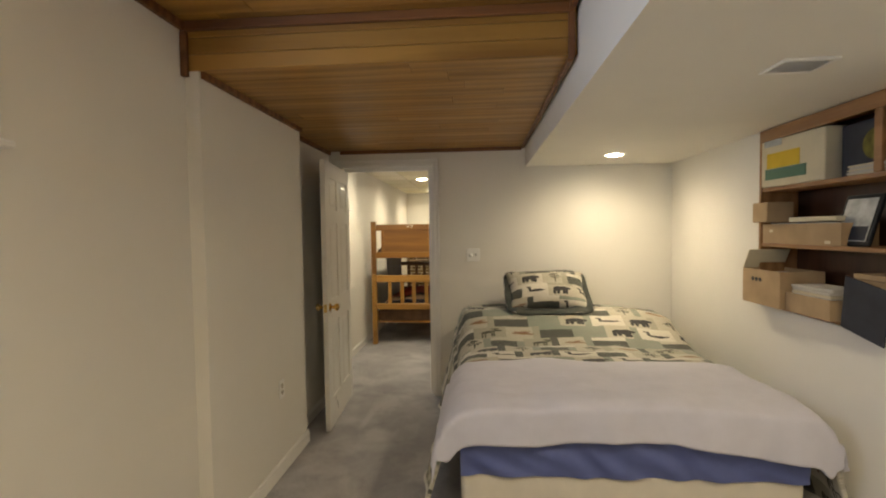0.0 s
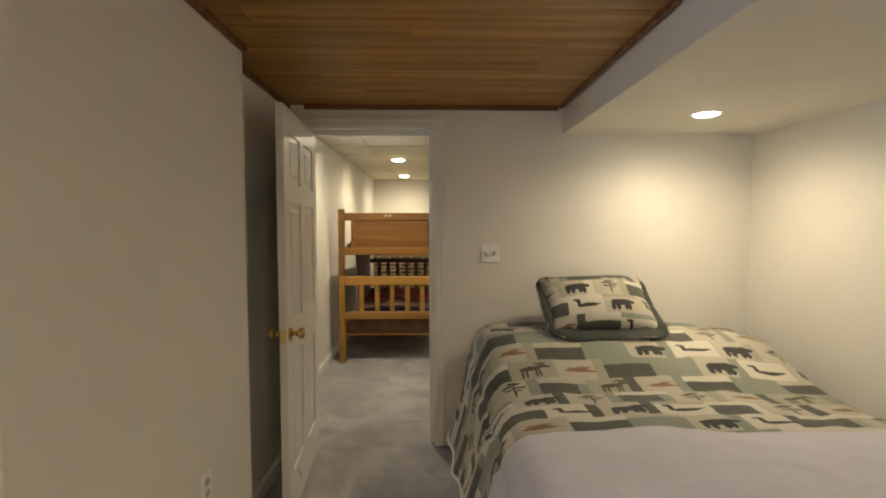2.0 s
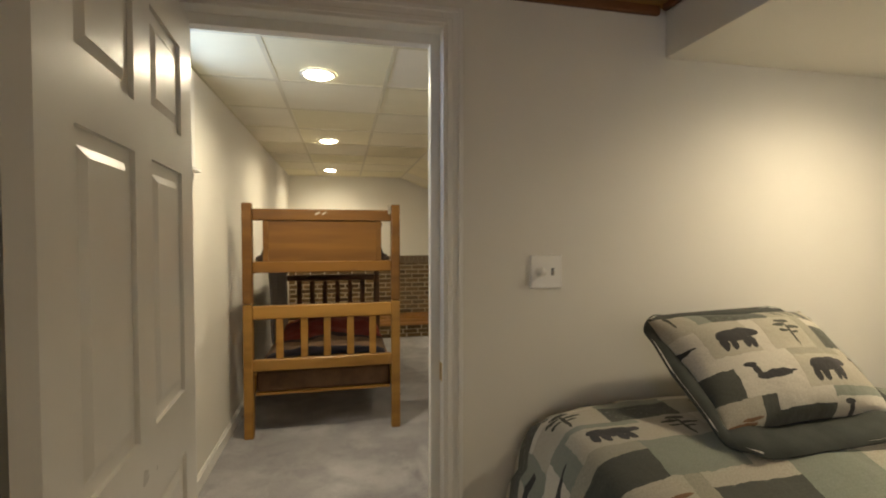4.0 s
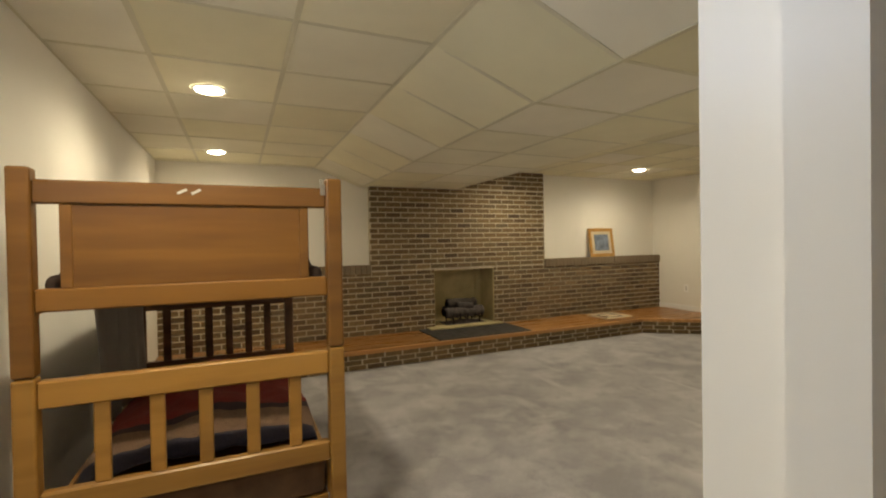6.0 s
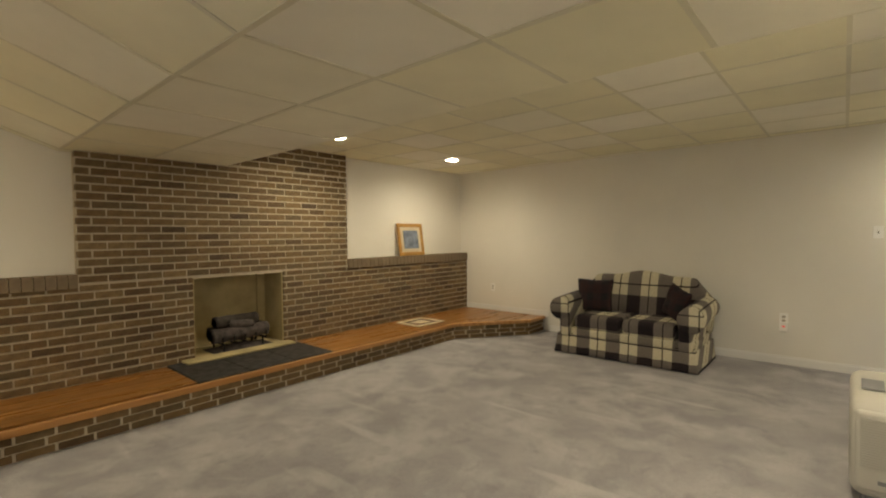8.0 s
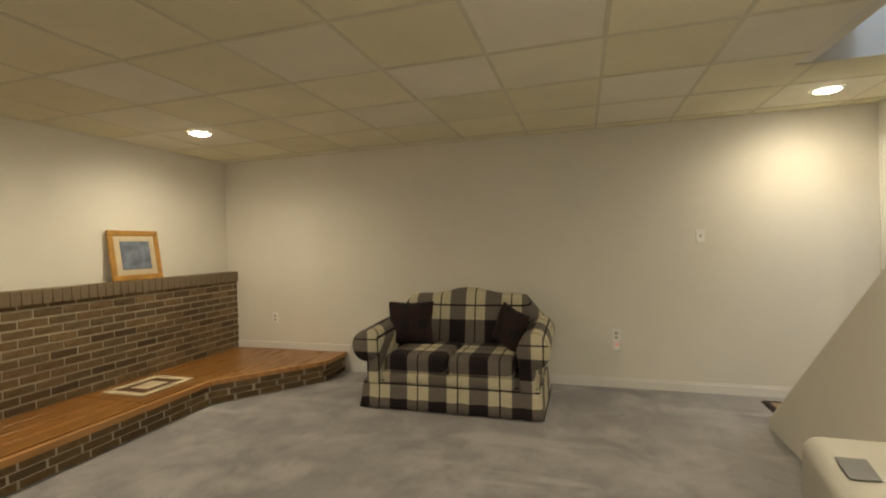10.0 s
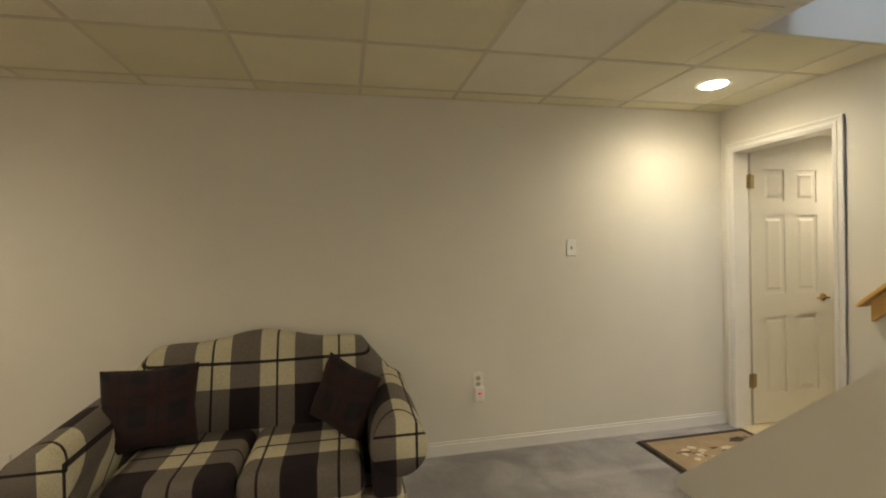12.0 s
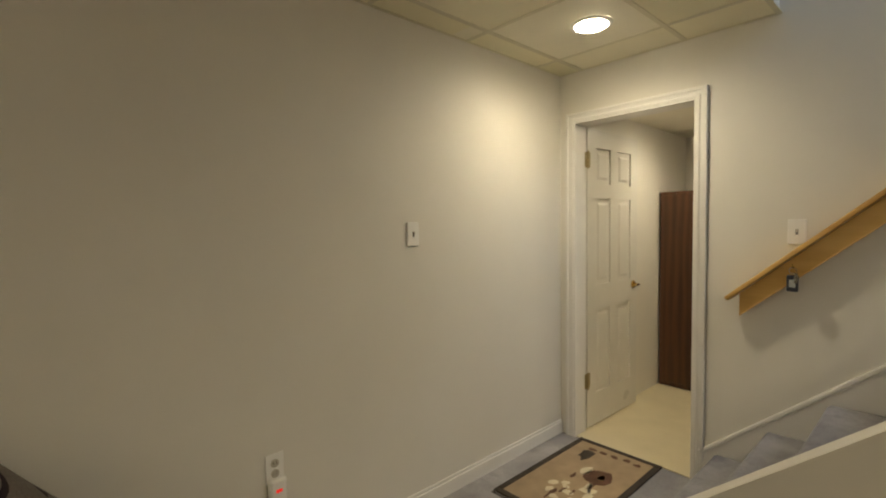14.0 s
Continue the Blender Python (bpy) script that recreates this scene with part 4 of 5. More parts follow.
def blanket(u, v):
    width, r, drop = W + 0.13, 0.10, 0.23
    total = width - 2 * r + math.pi * r + 2 * (drop - r)
    x, z = drape(u * total, width, drop, r, 0.668)
    # v runs from the hem hanging over the foot up to the fold across the bed
    hang = 0.128 + 0.07 * u + 0.10 * max(0, 1 - u / 0.16) ** 2 + 0.04 * math.sin(u * 9) * 0.3
    run = hang + 0.67 + 0.03 * math.sin(u * 7)
    s = v * run
    r2 = 0.06
    if s < hang:
        y, dz = -0.075 + 0.012 * math.sin(x * 15 + 2 * noise.noise((x * 4, 1, 1))) * (1 - s / hang), -(hang - s) - r2 * 0.4
    else:
        e = s - hang
        k = min(e / (2 * r2), 1.0)
        y, dz = -0.075 + e * (0.55 + 0.45 * k), -r2 * 0.4 * (1 - k) ** 2
    t = min(max((x - 0.05) / (width - 0.1), 0), 1)
    dz *= min(1, max(0.0 if u > 0.5 else 0.35, (z - 0.48) / 0.15))
    z += dz + 0.05 * max(0.0, math.sin(math.pi * t)) ** 0.4 + 0.018 * noise.noise((x * 3.2, y * 3.2, 0.3)) + 0.010 * noise.noise((x * 4 + y * 5, y * 13 - x * 3, 7.3)) + 0.006 * abs(noise.noise((x * 6, y * 22 + x * 7, 1.3)))
    return (x + BL - 0.075, y + BF - 0.012, max(z, 0.30))


bm = bmesh.new()
sheet(bm, 110, 70, blanket)
q = solid("blanket", bm, WHITE_CLOTH, "white fleece blanket folded over the foot of the bed", "blanket", smooth=True)
md = q.modifiers.new("thickness", "SOLIDIFY")
md.thickness, md.offset = 0.012, 1


def cushion(bm, w, h, t, pinch=2.6, uv_scale=1.0, seg=28, uv_shift=(0.0, 0.0)):
    """A stuffed square cushion in x and z, thick along y."""
    for s in (-1, 1):
        def shape(u, v):
            a, c = 2 * u - 1, 2 * v - 1
            puff = max(0.0, (1 - abs(a) ** pinch)) ** 0.55 * max(0.0, (1 - abs(c) ** pinch)) ** 0.55
            ear = 1 + 0.05 * abs(a * c) - 0.04 * (1 - abs(a)) * abs(c) - 0.04 * (1 - abs(c)) * abs(a)
            wob = 0.012 * noise.noise((a * 2.1, c * 2.1, s * 3.0 + w))
            return (a * w / 2 * ear, s * (t / 2 * puff + wob * puff), c * h / 2 * ear)
        sheet(bm, seg, seg, shape, lambda u, v: (u * w * uv_scale + uv_shift[0], v * h * uv_scale + uv_shift[1]))
    bmesh.ops.remove_doubles(bm, verts=bm.verts, dist=0.0004)
    bmesh.ops.recalc_face_normals(bm, faces=bm.faces)


pil = thing("pillow", "patchwork pillow with a dark green border, leaning on the wall", "pillow", pose(0.705, 3.665, 0.995, -48, 0, 2))
bm = bmesh.new()
cushion(bm, 0.61, 0.38, 0.20, uv_shift=(0.20, 0.30))
part("pillow_body", bm, QUILT, pil, "printed patchwork centre", True)
bm = bmesh.new()
n = 60
def edge_pt(k, grow, lift):
    a = 2 * math.pi * k / n
    c, s_ = math.cos(a), math.sin(a)
    e = 0.34
    x, z = math.copysign(abs(c) ** e, c), math.copysign(abs(s_) ** e, s_)
    return (x * (0.285 + grow), lift + 0.010 * math.sin(a * 7 + grow * 30) - (1.0 * grow * -z if z < 0 else 0), z * (0.170 + grow) - (0.9 * grow if z < 0 else 0))
rows_ = [[bm.verts.new(edge_pt(k, g, l)) for g, l in ((0.0, 0.0), (0.03, 0.006), (0.058, 0.018))] for k in range(n)]
for k in range(n):
    for j in range(2):
        bm.faces.new((rows_[k][j], rows_[(k + 1) % n][j], rows_[(k + 1) % n][j + 1], rows_[k][j + 1]))
fl = part("flange", bm, SHAM, pil, "dark green flat border", True)
md = fl.modifiers.new("thickness", "SOLIDIFY")
md.thickness = 0.008
bm = bmesh.new()
for k in range(n):
    tube(bm, edge_pt(k, 0.054, 0.012), edge_pt((k + 1) % n, 0.054, 0.012), 0.004, seg=6, cap=False)
part("piping", bm, PIPING, pil, "white piping", True)


# ---- wall shelf and what stands on it ----
def niche(x, y, z, rx=0, ry=0, rz=0):
    """A place on the shelf, from its drawing at eight ninths of its size."""
    return pose(1.12 * x - 0.0186, 1.12 * y + 0.0156, 1.12 * z - 0.1798, rx, ry, rz) @ Matrix.Scale(1.12, 4)


SX0, SYN, SYF, SB = 1.63, 1.36, 2.42, 1.825
sh = thing("wall_shelf", "brown stained wooden shelf built into the wall, crowded with boxes", "wall shelf", niche(SX0, SYN, 1.085))
D, SW = SB - SX0, SYF - SYN
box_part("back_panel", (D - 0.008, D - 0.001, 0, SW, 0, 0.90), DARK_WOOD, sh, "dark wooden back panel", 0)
for y in (0.0, SW - 0.02):
    box_part("side", (0, D - 0.009, y, y + 0.02, 0, 0.90), SHELF_WOOD, sh)
for z, nm in ((0.0, "bottom_board"), (0.305, "shelf_board"), (0.588, "shelf_board"), (0.88, "top_board")):
    box_part(nm, (0.004, D - 0.01, 0.021, SW - 0.021, z, z + 0.02), SHELF_WOOD, sh)
box_part("face_strip", (-0.012, 0.003, 0.021, SW - 0.021, 0.84, 0.90), SHELF_WOOD, sh)
box_part("divider", (-0.008, 0.012, 0.315, 0.350, 0.608, 0.84), SHELF_WOOD, sh)


def carton(name, label, dims, m, mat, open_top=False, group=""):
    """A cardboard box of dims (x, y, z) on its base centre; open ones have walls and flaps."""
    w, d, h = dims
    c = thing(name, label, "box", m, group)
    if not open_top:
        box_part("body", (-w / 2, w / 2, -d / 2, d / 2, 0, h), mat, c, bevel=0.004)
        return c
    bm = bmesh.new()
    t = 0.004
    block(bm, -w / 2, w / 2, -d / 2, d / 2, 0, t)
    block(bm, -w / 2, -w / 2 + t, -d / 2, d / 2, t, h), block(bm, w / 2 - t, w / 2, -d / 2, d / 2, t, h)
    block(bm, -w / 2 + t, w / 2 - t, -d / 2, -d / 2 + t, t, h), block(bm, -w / 2 + t, w / 2 - t, d / 2 - t, d / 2, t, h)
    part("body", bm, mat, c)
    return c


def papers(name, label, dims, m, count, mat=PAPER):
    w, d, h = dims
    p = thing(name, label, "papers", m)
    rnd = random.Random(len(label))
    for k in range(count):
        z = h * k / count
        bm = bmesh.new()
        block(bm, -w / 2, w / 2, -d / 2, d / 2, z, z + h / count * 0.9, 0.001)
        bmesh.ops.rotate(bm, cent=(0, 0, 0), matrix=Matrix.Rotation(rnd.uniform(-0.12, 0.12), 3, "Z"), verts=bm.verts)
        part("sheet_stack", bm, mat if k % 3 else CARD_PALE, p)
    return p


Z0, Z1, Z2 = 1.106, 1.411, 1.694
c = carton("printed_carton", "cream cardboard box printed with a yellow and green picture", (0.155, 0.41, 0.232), niche(1.712, 2.19, Z2, 0, 0, 3), CARD_PALE)
for dims, mt, nm in (((-0.0800, -0.0776, -0.06, 0.16, 0.09, 0.165), YELLOW, "yellow_print"), ((-0.0806, -0.0777, -0.10, 0.17, 0.035, 0.088), GREEN, "green_print"), ((-0.0800, -0.0776, 0.06, 0.18, 0.20, 0.235), GREYPRINT, "grey_bars")):
    box_part(nm, dims, mt, c, bevel=0)
c = carton("dark_carton", "dark blue-black box with a yellow-green round print", (0.10, 0.34, 0.22), niche(1.745, 1.79, Z2), NAVY)
bm = bmesh.new()
tube(bm, (-0.0515, 0, 0.12), (-0.0495, 0, 0.12), 0.06, seg=28)
part("round_print", bm, SHADED_YELLOW, c)
papers("paper_pile", "pile of papers and envelopes on the top shelf", (0.05, 0.24, 0.04), niche(1.665, 1.74, Z2), 7)
carton("small_carton", "small brown cardboard box pushed to the shelf end", (0.13, 0.12, 0.10), niche(1.655, 2.345, Z1 + 0.105), CARD)
carton("low_wooden_tray", "low brown cardboard tray filled with papers", (0.145, 0.52, 0.095), niche(1.708, 2.13, Z1), CARD, True)
papers("tray_papers", "papers lying in a cardboard tray", (0.11, 0.42, 0.095), niche(1.708, 2.13, Z1 + 0.006), 6)
bm = bmesh.new()
block(bm, -0.065, 0.065, -0.13, 0.13, 0, 0.022, 0.004)
solid("flat_parcel", bm, CARD_PALE, "flat cream parcel on a tray of papers", "parcel", niche(1.70, 2.05, Z1 + 0.103, 0, 0, 6))
fr = thing("photo_frame", "dark framed grey photograph leaning on the shelf back", "picture frame", niche(1.665, 1.86, Z1, 0, 16, 0))
box_part("frame", (-0.008, 0.008, -0.09, 0.09, 0, 0.215), IRON, fr, bevel=0.003)
box_part("photo", (-0.0105, -0.0085, -0.075, 0.075, 0.018, 0.197), GREYPRINT, fr, "grey mountain photograph", 0)
box_part("photo_base", (-0.0115, -0.0107, -0.07, 0.07, 0.022, 0.08), NAVY, fr, "", 0)
c = carton("open_carton", "open brown cardboard box with three punched holes", (0.20, 0.30, 0.175), niche(1.655, 2.27, Z0), CARD, True)
# flat dark discs give the holes their inner shade
for k in range(3):
    bm = bmesh.new()
    tube(bm, (-0.1015, 0.06 - 0.03 * k, 0.125), (-0.0995, 0.06 - 0.03 * k, 0.125), 0.011, seg=14)
    part("punched_hole", bm, SHADOW, c)
bm = bmesh.new()
vs = block(bm, -0.10, 0.10, -0.002, 0.002, 0, 0.11)
bmesh.ops.transform(bm, matrix=Matrix.Translation((0, 0.148, 0.175)) @ Matrix.Rotation(radians(30), 4, "X"), verts=vs)
part("flap", bm, CARD_PALE, c, "raised pale box flap")
papers("box_papers", "papers heaped in an open cardboard box", (0.16, 0.25, 0.15), niche(1.655, 2.27, Z0 + 0.006), 8)
carton("tray_carton", "low cardboard tray with faded lettering bars", (0.17, 0.27, 0.085), niche(1.66, 1.975, Z0), CARD, True)
papers("tray_pile", "heap of papers and booklets in a low tray", (0.14, 0.23, 0.12), niche(1.66, 1.975, Z0 + 0.006), 9)
papers("book_pile", "pile of booklets and a yellow folder at the shelf back", (0.13, 0.26, 0.20), niche(1.71, 1.69, Z0), 9, CARD)
bm = bmesh.new()
block(bm, -0.004, 0.004, -0.10, 0.10, 0, 0.215, 0.002)
solid("navy_folder", bm, NAVY, "large navy-black folder leaning out of the shelf", "folder", niche(1.608, 1.725, 1.07, 12, -5, 0))
bm = bmesh.new()
block(bm, -0.004, 0.004, -0.10, 0.10, 0, 0.28, 0.002)
solid("white_folder", bm, PAPER, "white paper folder standing on the lowest shelf", "folder", niche(1.645, 1.50, Z0, 0, -4, 0))


# ---- brick chimney breast, ledge and hearth ----
CX0, CX1, LEDGE, HZ = 0.96, 3.62, 1.09, 0.205
FX0, FX1, FZ = 1.823, 2.75, 0.985
HL = MX0
COURSE, BW, JOINT = 0.0677, 0.203, 0.016

structure("fireplace_core", [(CX0 + 0.004, FX0 - 0.004, BY + 0.007, NY, 0, CR + 0.02), (FX1 + 0.004, CX1 - 0.004, BY + 0.007, NY, 0, CR + 0.02), (FX0 - 0.004, FX1 + 0.004, BY + 0.007, NY, FZ + 0.004, CR + 0.02)], MORTAR, "pale mortar of the brick chimney breast", "fireplace")
left_core = structure("wainscot_left_core", [(HL, CX0 + 0.004, BY + 0.007, NY, 0, LEDGE - 0.012)], MORTAR, "pale mortar of the low brick wall", "brick wall")
right_core = structure("wainscot_right_core", [(CX1 - 0.004, MX1, BY + 0.007, NY, 0, LEDGE - 0.012)], MORTAR, "pale mortar of the low brick wall", "brick wall")
# firebox
structure("firebox", [(FX0 + 0.10, FX1 - 0.10, NY + 0.30, NY + 0.36, 0.1, 1.2), (FX0, FX0 + 0.012, BY + 0.02, NY + 0.36, 0.1, 1.2), (FX1 - 0.012, FX1, BY + 0.02, NY + 0.36, 0.1, 1.2), (FX0, FX1, BY + 0.06, NY + 0.3, 1.03, 1.2), (FX0, FX1, BY + 0.012, NY + 0.3, 0.1, HZ + 0.03), (FX0, FX0 + 0.1, NY + 0.28, NY + 0.36, 0.1, 1.2), (FX1 - 0.1, FX1, NY + 0.28, NY + 0.36, 0.1, 1.2)], FIREBRICK, "pale firebrick lining of the fireplace", "fireplace")


def lay(core, x0, x1, z0, z1, skip=None, y=BY, shared={}):
    """Running bond on a wall face: whole and cut bricks as parts of core."""
    rnd = random.Random(int(x0 * 100) + 7)
    k = 0
    z = z0
    while z + COURSE * 0.6 < z1:
        h = min(COURSE - JOINT, z1 - z - 0.003)
        x = x0 - (BW / 2 if k % 2 else 0.0)
        while x < x1 - 0.012:
            a, b = max(x + JOINT / 2, x0), min(x + BW - JOINT / 2, x1)
            x += BW
            pieces = [(a, b)]
            if skip and z + h > skip[2] + 0.02 and z < skip[3] - 0.02:
                pieces = [(p, q) for p, q in ((a, min(b, skip[0])), (max(a, skip[1]), b)) if q - p > 0.012]
            for p, q in pieces:
                if q - p < 0.012:
                    continue
                key = (round(q - p, 2), round(h, 3))
                if key not in shared:
                    bm = bmesh.new()
                    block(bm, -key[0] / 2, key[0] / 2, -0.012, 0.05, 0, key[1], 0.003)
                    shared[key] = mesh_of("brick", bm, BRICK)
                ob = new("brick", shared[key])
                ob.parent = core((p + q) / 2) if callable(core) else core
                ob.location = ((p + q) / 2, y + 0.012 + rnd.uniform(-0.002, 0.002), z)
                ob.rotation_euler = (rnd.uniform(-0.006, 0.006), rnd.uniform(-0.004, 0.004), 0)
        z += COURSE
        k += 1


def find(name):
    return bpy.data.objects[name]


# the ledge's rowlock course
def rowlock(name, x0, x1, label):
    e = thing(name, label, "brick ledge", pose(0, 0, 0), kind="structure")
    bm = bmesh.new()
    block(bm, -0.0315, 0.0315, -0.018, 0.115, 0, 0.11, 0.003)
    me = mesh_of("brick", bm, LEDGE_BRICK)
    n = int((x1 - x0) / 0.0677)
    for k in range(n):
        ob = new("brick", me)
        ob.parent = e
        ob.location = (x0 + (k + 0.5) * (x1 - x0) / n, BY + random.uniform(-0.002, 0.002), LEDGE - 0.11)


# raised hearth: brick front, boarded top, slate in front of the fire
HF = 8.80
front = [(MX0, HF - 0.05), (4.77, HF + 0.01), (5.60, 8.17), (MX1, 8.17)]
hb = bmesh.new()
prism(hb, [(x, y + 0.007) for x, y in front] + [(MX1, BY), (MX0, BY)], 0.0, 0.17)
hearth = solid("hearth_base", hb, MORTAR, "raised brick hearth along the fireplace wall", "hearth", kind="structure")
hearth_top = thing("hearth_top", "orange-brown wooden boards on the raised hearth", "hearth", kind="structure")


def inside_front(x):
    for (xa, ya), (xb, yb) in zip(front, front[1:]):
        if xa <= x <= xb:
            return ya + (yb - ya) * (x - xa) / (xb - xa)
    return front[-1][1]


for k in range(8):
    y0 = 8.17 + 0.175 * k
    y1 = min(y0 + 0.175, BY)
    xa = MX0
    if y0 < HF:
        xa = 5.60 - (y1 - 8.17) * (5.60 - 4.77) / (HF + 0.03 - 8.17) if y0 > 8.2 else 5.60
    cuts = [xa] + [c for c in (0.35, 1.58, 2.86, 4.2) if c > xa] + [MX1]
    for p, q in zip(cuts, cuts[1:]):
        if abs(p - 1.58) < 0.01:
            continue
        bm = bmesh.new()
        ya = max(y0, inside_front((p + q) / 2)) if p < 4.3 else y0
        if y1 - ya < 0.01:
            continue
        if xa > MX0 and p == xa:
            f0 = 5.60 - (y0 - 8.17) * (5.60 - 4.77) / (HF + 0.03 - 8.17)
            f1 = 5.60 - (y1 - 8.17) * (5.60 - 4.77) / (HF + 0.03 - 8.17)
            prism(bm, [(f0, y0 + 0.001), (q - 0.001, y0 + 0.001), (q - 0.001, y1 - 0.001), (max(f1, 4.77), y1 - 0.001)], 0.17, HZ)
        else:
            block(bm, p + 0.001, q - 0.001, ya + 0.001, y1 - 0.001, 0.17, HZ, 0.003)
        part("board", bm, HEARTH_WOOD, hearth_top)
for (xa, ya), (xb, yb) in zip(front, front[1:]):
    d = Vector((xb - xa, yb - ya, 0)).normalized()
    nrm = Vector((d.y, -d.x, 0))
    bm = bmesh.new()
    p0, p1 = Vector((xa, ya, 0)), Vector((xb, yb, 0))
    o = [p0 + nrm * 0.022, p1 + nrm * 0.022, p1 - nrm * 0.02, p0 - nrm * 0.02]
    prism(bm, [(c.x, c.y) for c in o], 0.168, HZ + 0.006)
    part("nosing", bm, NOSING, hearth_top, "lighter rounded wooden edge")
sl = thing("hearth_slate", "dark slate slabs set before the fireplace", "hearth", kind="structure")
for k in range(3):
    a = 1.58 + k * (2.86 - 1.58) / 3
    box_part("slab", (a + 0.002, a + 0.423, HF + 0.03, BY - 0.0, 0.17, HZ + 0.012), SLATE, sl, bevel=0.005)
bm = bmesh.new()
block(bm, 1.70, 2.80, BY - 0.16, BY + 0.0, HZ + 0.012, HZ + 0.034, 0.006)
solid("firebrick_sill", bm, FIREBRICK, "pale firebrick sill of the fireplace", "fireplace", kind="structure")

# logs
lg = thing("log_set", "charred logs on a black iron grate in the fireplace", "fireplace logs", pose(2.30, NY + 0.01, HZ + 0.03) @ Matrix.Diagonal((1.12, 1.05, 1.2, 1)))
bm = bmesh.new()
for x in (-0.2, -0.1, 0.0, 0.1, 0.2):
    tube(bm, (x, -0.15, 0.07), (x, 0.13, 0.07), 0.008, seg=8)
    tube(bm, (x, -0.15, 0.07), (x, -0.16, 0.13), 0.008, seg=8)
for x in (-0.18, 0.18):
    for y in (-0.12, 0.11):
        tube(bm, (x, y, 0), (x, y, 0.07), 0.008, seg=8)
part("grate", bm, IRON, lg, "black iron grate")


def log(p, q, r, mat):
    bm = bmesh.new()
    p, q = Vector(p), Vector(q)
    d = q - p
    m = Matrix.Translation(p) @ d.to_track_quat("Z", "Y").to_matrix().to_4x4()
    def shape(u, v):
        a = 2 * math.pi * u
        rr = r * (1 + 0.16 * noise.noise((math.cos(a) * 2, math.sin(a) * 2, v * 5 + p.x * 9)))
        return m @ Vector((rr * math.cos(a), rr * math.sin(a), v * d.length))
    sheet(bm, 20, 14, shape)
    bmesh.ops.holes_fill(bm, edges=[e for e in bm.edges if e.is_boundary], sides=0)
    part("log", bm, mat, lg, "", True)


log((-0.27, -0.09, 0.135), (0.25, -0.06, 0.14), 0.058, ASH)
log((-0.24, 0.06, 0.135), (0.26, 0.07, 0.13), 0.058, LOG)
log((-0.22, -0.02, 0.235), (0.20, 0.05, 0.225), 0.052, LOG)
log((-0.12, -0.08, 0.22), (0.10, -0.09, 0.20), 0.035, ASH)
bm = bmesh.new()
sheet(bm, 30, 14, lambda u, v: (-0.28 + 0.56 * u, -0.14 + 0.27 * v, 0.004 + 0.03 * math.sin(math.pi * u) * math.sin(math.pi * v) * (1 + noise.noise((u * 9, v * 7, 0)))))
part("ash_bed", bm, ASH, lg, "grey ash heap", True)

# stone register set in the hearth boards
rg = thing("hearth_register", "cream slotted register set in the hearth boards", "floor vent", pose(4.55, 9.23, HZ))
bm = bmesh.new()
for d in ((-0.25, 0.25, -0.22, -0.16), (-0.25, 0.25, 0.16, 0.22), (-0.25, -0.19, -0.16, 0.16), (0.19, 0.25, -0.16, 0.16)):
    block(bm, *d, 0, 0.012, 0.003)
part("frame", bm, MAT_BOARD, rg)
box_part("panel", (-0.10, 0.10, -0.09, 0.09, 0.002, 0.011), MAT_BOARD, rg)
box_part("tray", (-0.19, 0.19, -0.16, 0.16, 0.0005, 0.003), BUNK_DARK, rg, "brown inset", 0)

# leaning picture
pc = thing("framed_painting", "small blue-grey painting in a gold wooden frame, leaning on the ledge", "painting", pose(4.79, BY + 0.035, LEDGE + 0.001, -8, 0, 0))
w, h = 0.50, 0.46
for nm, d in (("frame_rail", (-w / 2, w / 2, -0.012, 0.012, 0, 0.05)), ("frame_rail", (-w / 2, w / 2, -0.012, 0.012, h - 0.05, h)), ("frame_stile", (-w / 2, -w / 2 + 0.05, -0.012, 0.012, 0.051, h - 0.051)), ("frame_stile", (w / 2 - 0.05, w / 2, -0.012, 0.012, 0.051, h - 0.051))):
    box_part(nm, d, GOLD, pc, bevel=0.006)
box_part("mat", (-w / 2 + 0.05, w / 2 - 0.05, -0.002, 0.006, 0.05, h - 0.05), MAT_BOARD, pc, "cream mat", 0)
box_part("canvas", (-w / 2 + 0.105, w / 2 - 0.105, -0.005, -0.002, 0.10, h - 0.10), PAINTING, pc, "blue-grey landscape", 0)


# ---- bunk bed ----
bk = thing("bunk_bed", "wooden bunk bed, honey-pine below and darker above, with bedding", "bunk bed", pose(-1.256, 5.81, 0))
BWD, BLN = 1.08, 1.98


def post(x, y, z0, z1, mat, r=0.032):
    bm = bmesh.new()
    block(bm, x - r, x + r, y - r, y + r, z0, z1, 0.009, 2)
    return part("post", bm, mat, bk)


for x in (0.035, BWD - 0.035):
    post(x, 0.03, 0.0, 0.93, BUNK_LO)
    post(x, 0.03, 0.933, 1.625, BUNK_UP)
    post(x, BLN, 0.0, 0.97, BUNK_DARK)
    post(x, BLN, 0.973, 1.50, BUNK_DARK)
X0, X1 = 0.067, BWD - 0.067
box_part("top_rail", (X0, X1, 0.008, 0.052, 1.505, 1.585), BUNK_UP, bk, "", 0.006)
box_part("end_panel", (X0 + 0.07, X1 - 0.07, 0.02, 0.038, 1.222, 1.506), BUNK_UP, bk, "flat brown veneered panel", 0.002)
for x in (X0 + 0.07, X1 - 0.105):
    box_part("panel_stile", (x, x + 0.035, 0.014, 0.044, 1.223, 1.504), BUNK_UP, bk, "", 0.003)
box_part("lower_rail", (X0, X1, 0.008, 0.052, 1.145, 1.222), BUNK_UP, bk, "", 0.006)
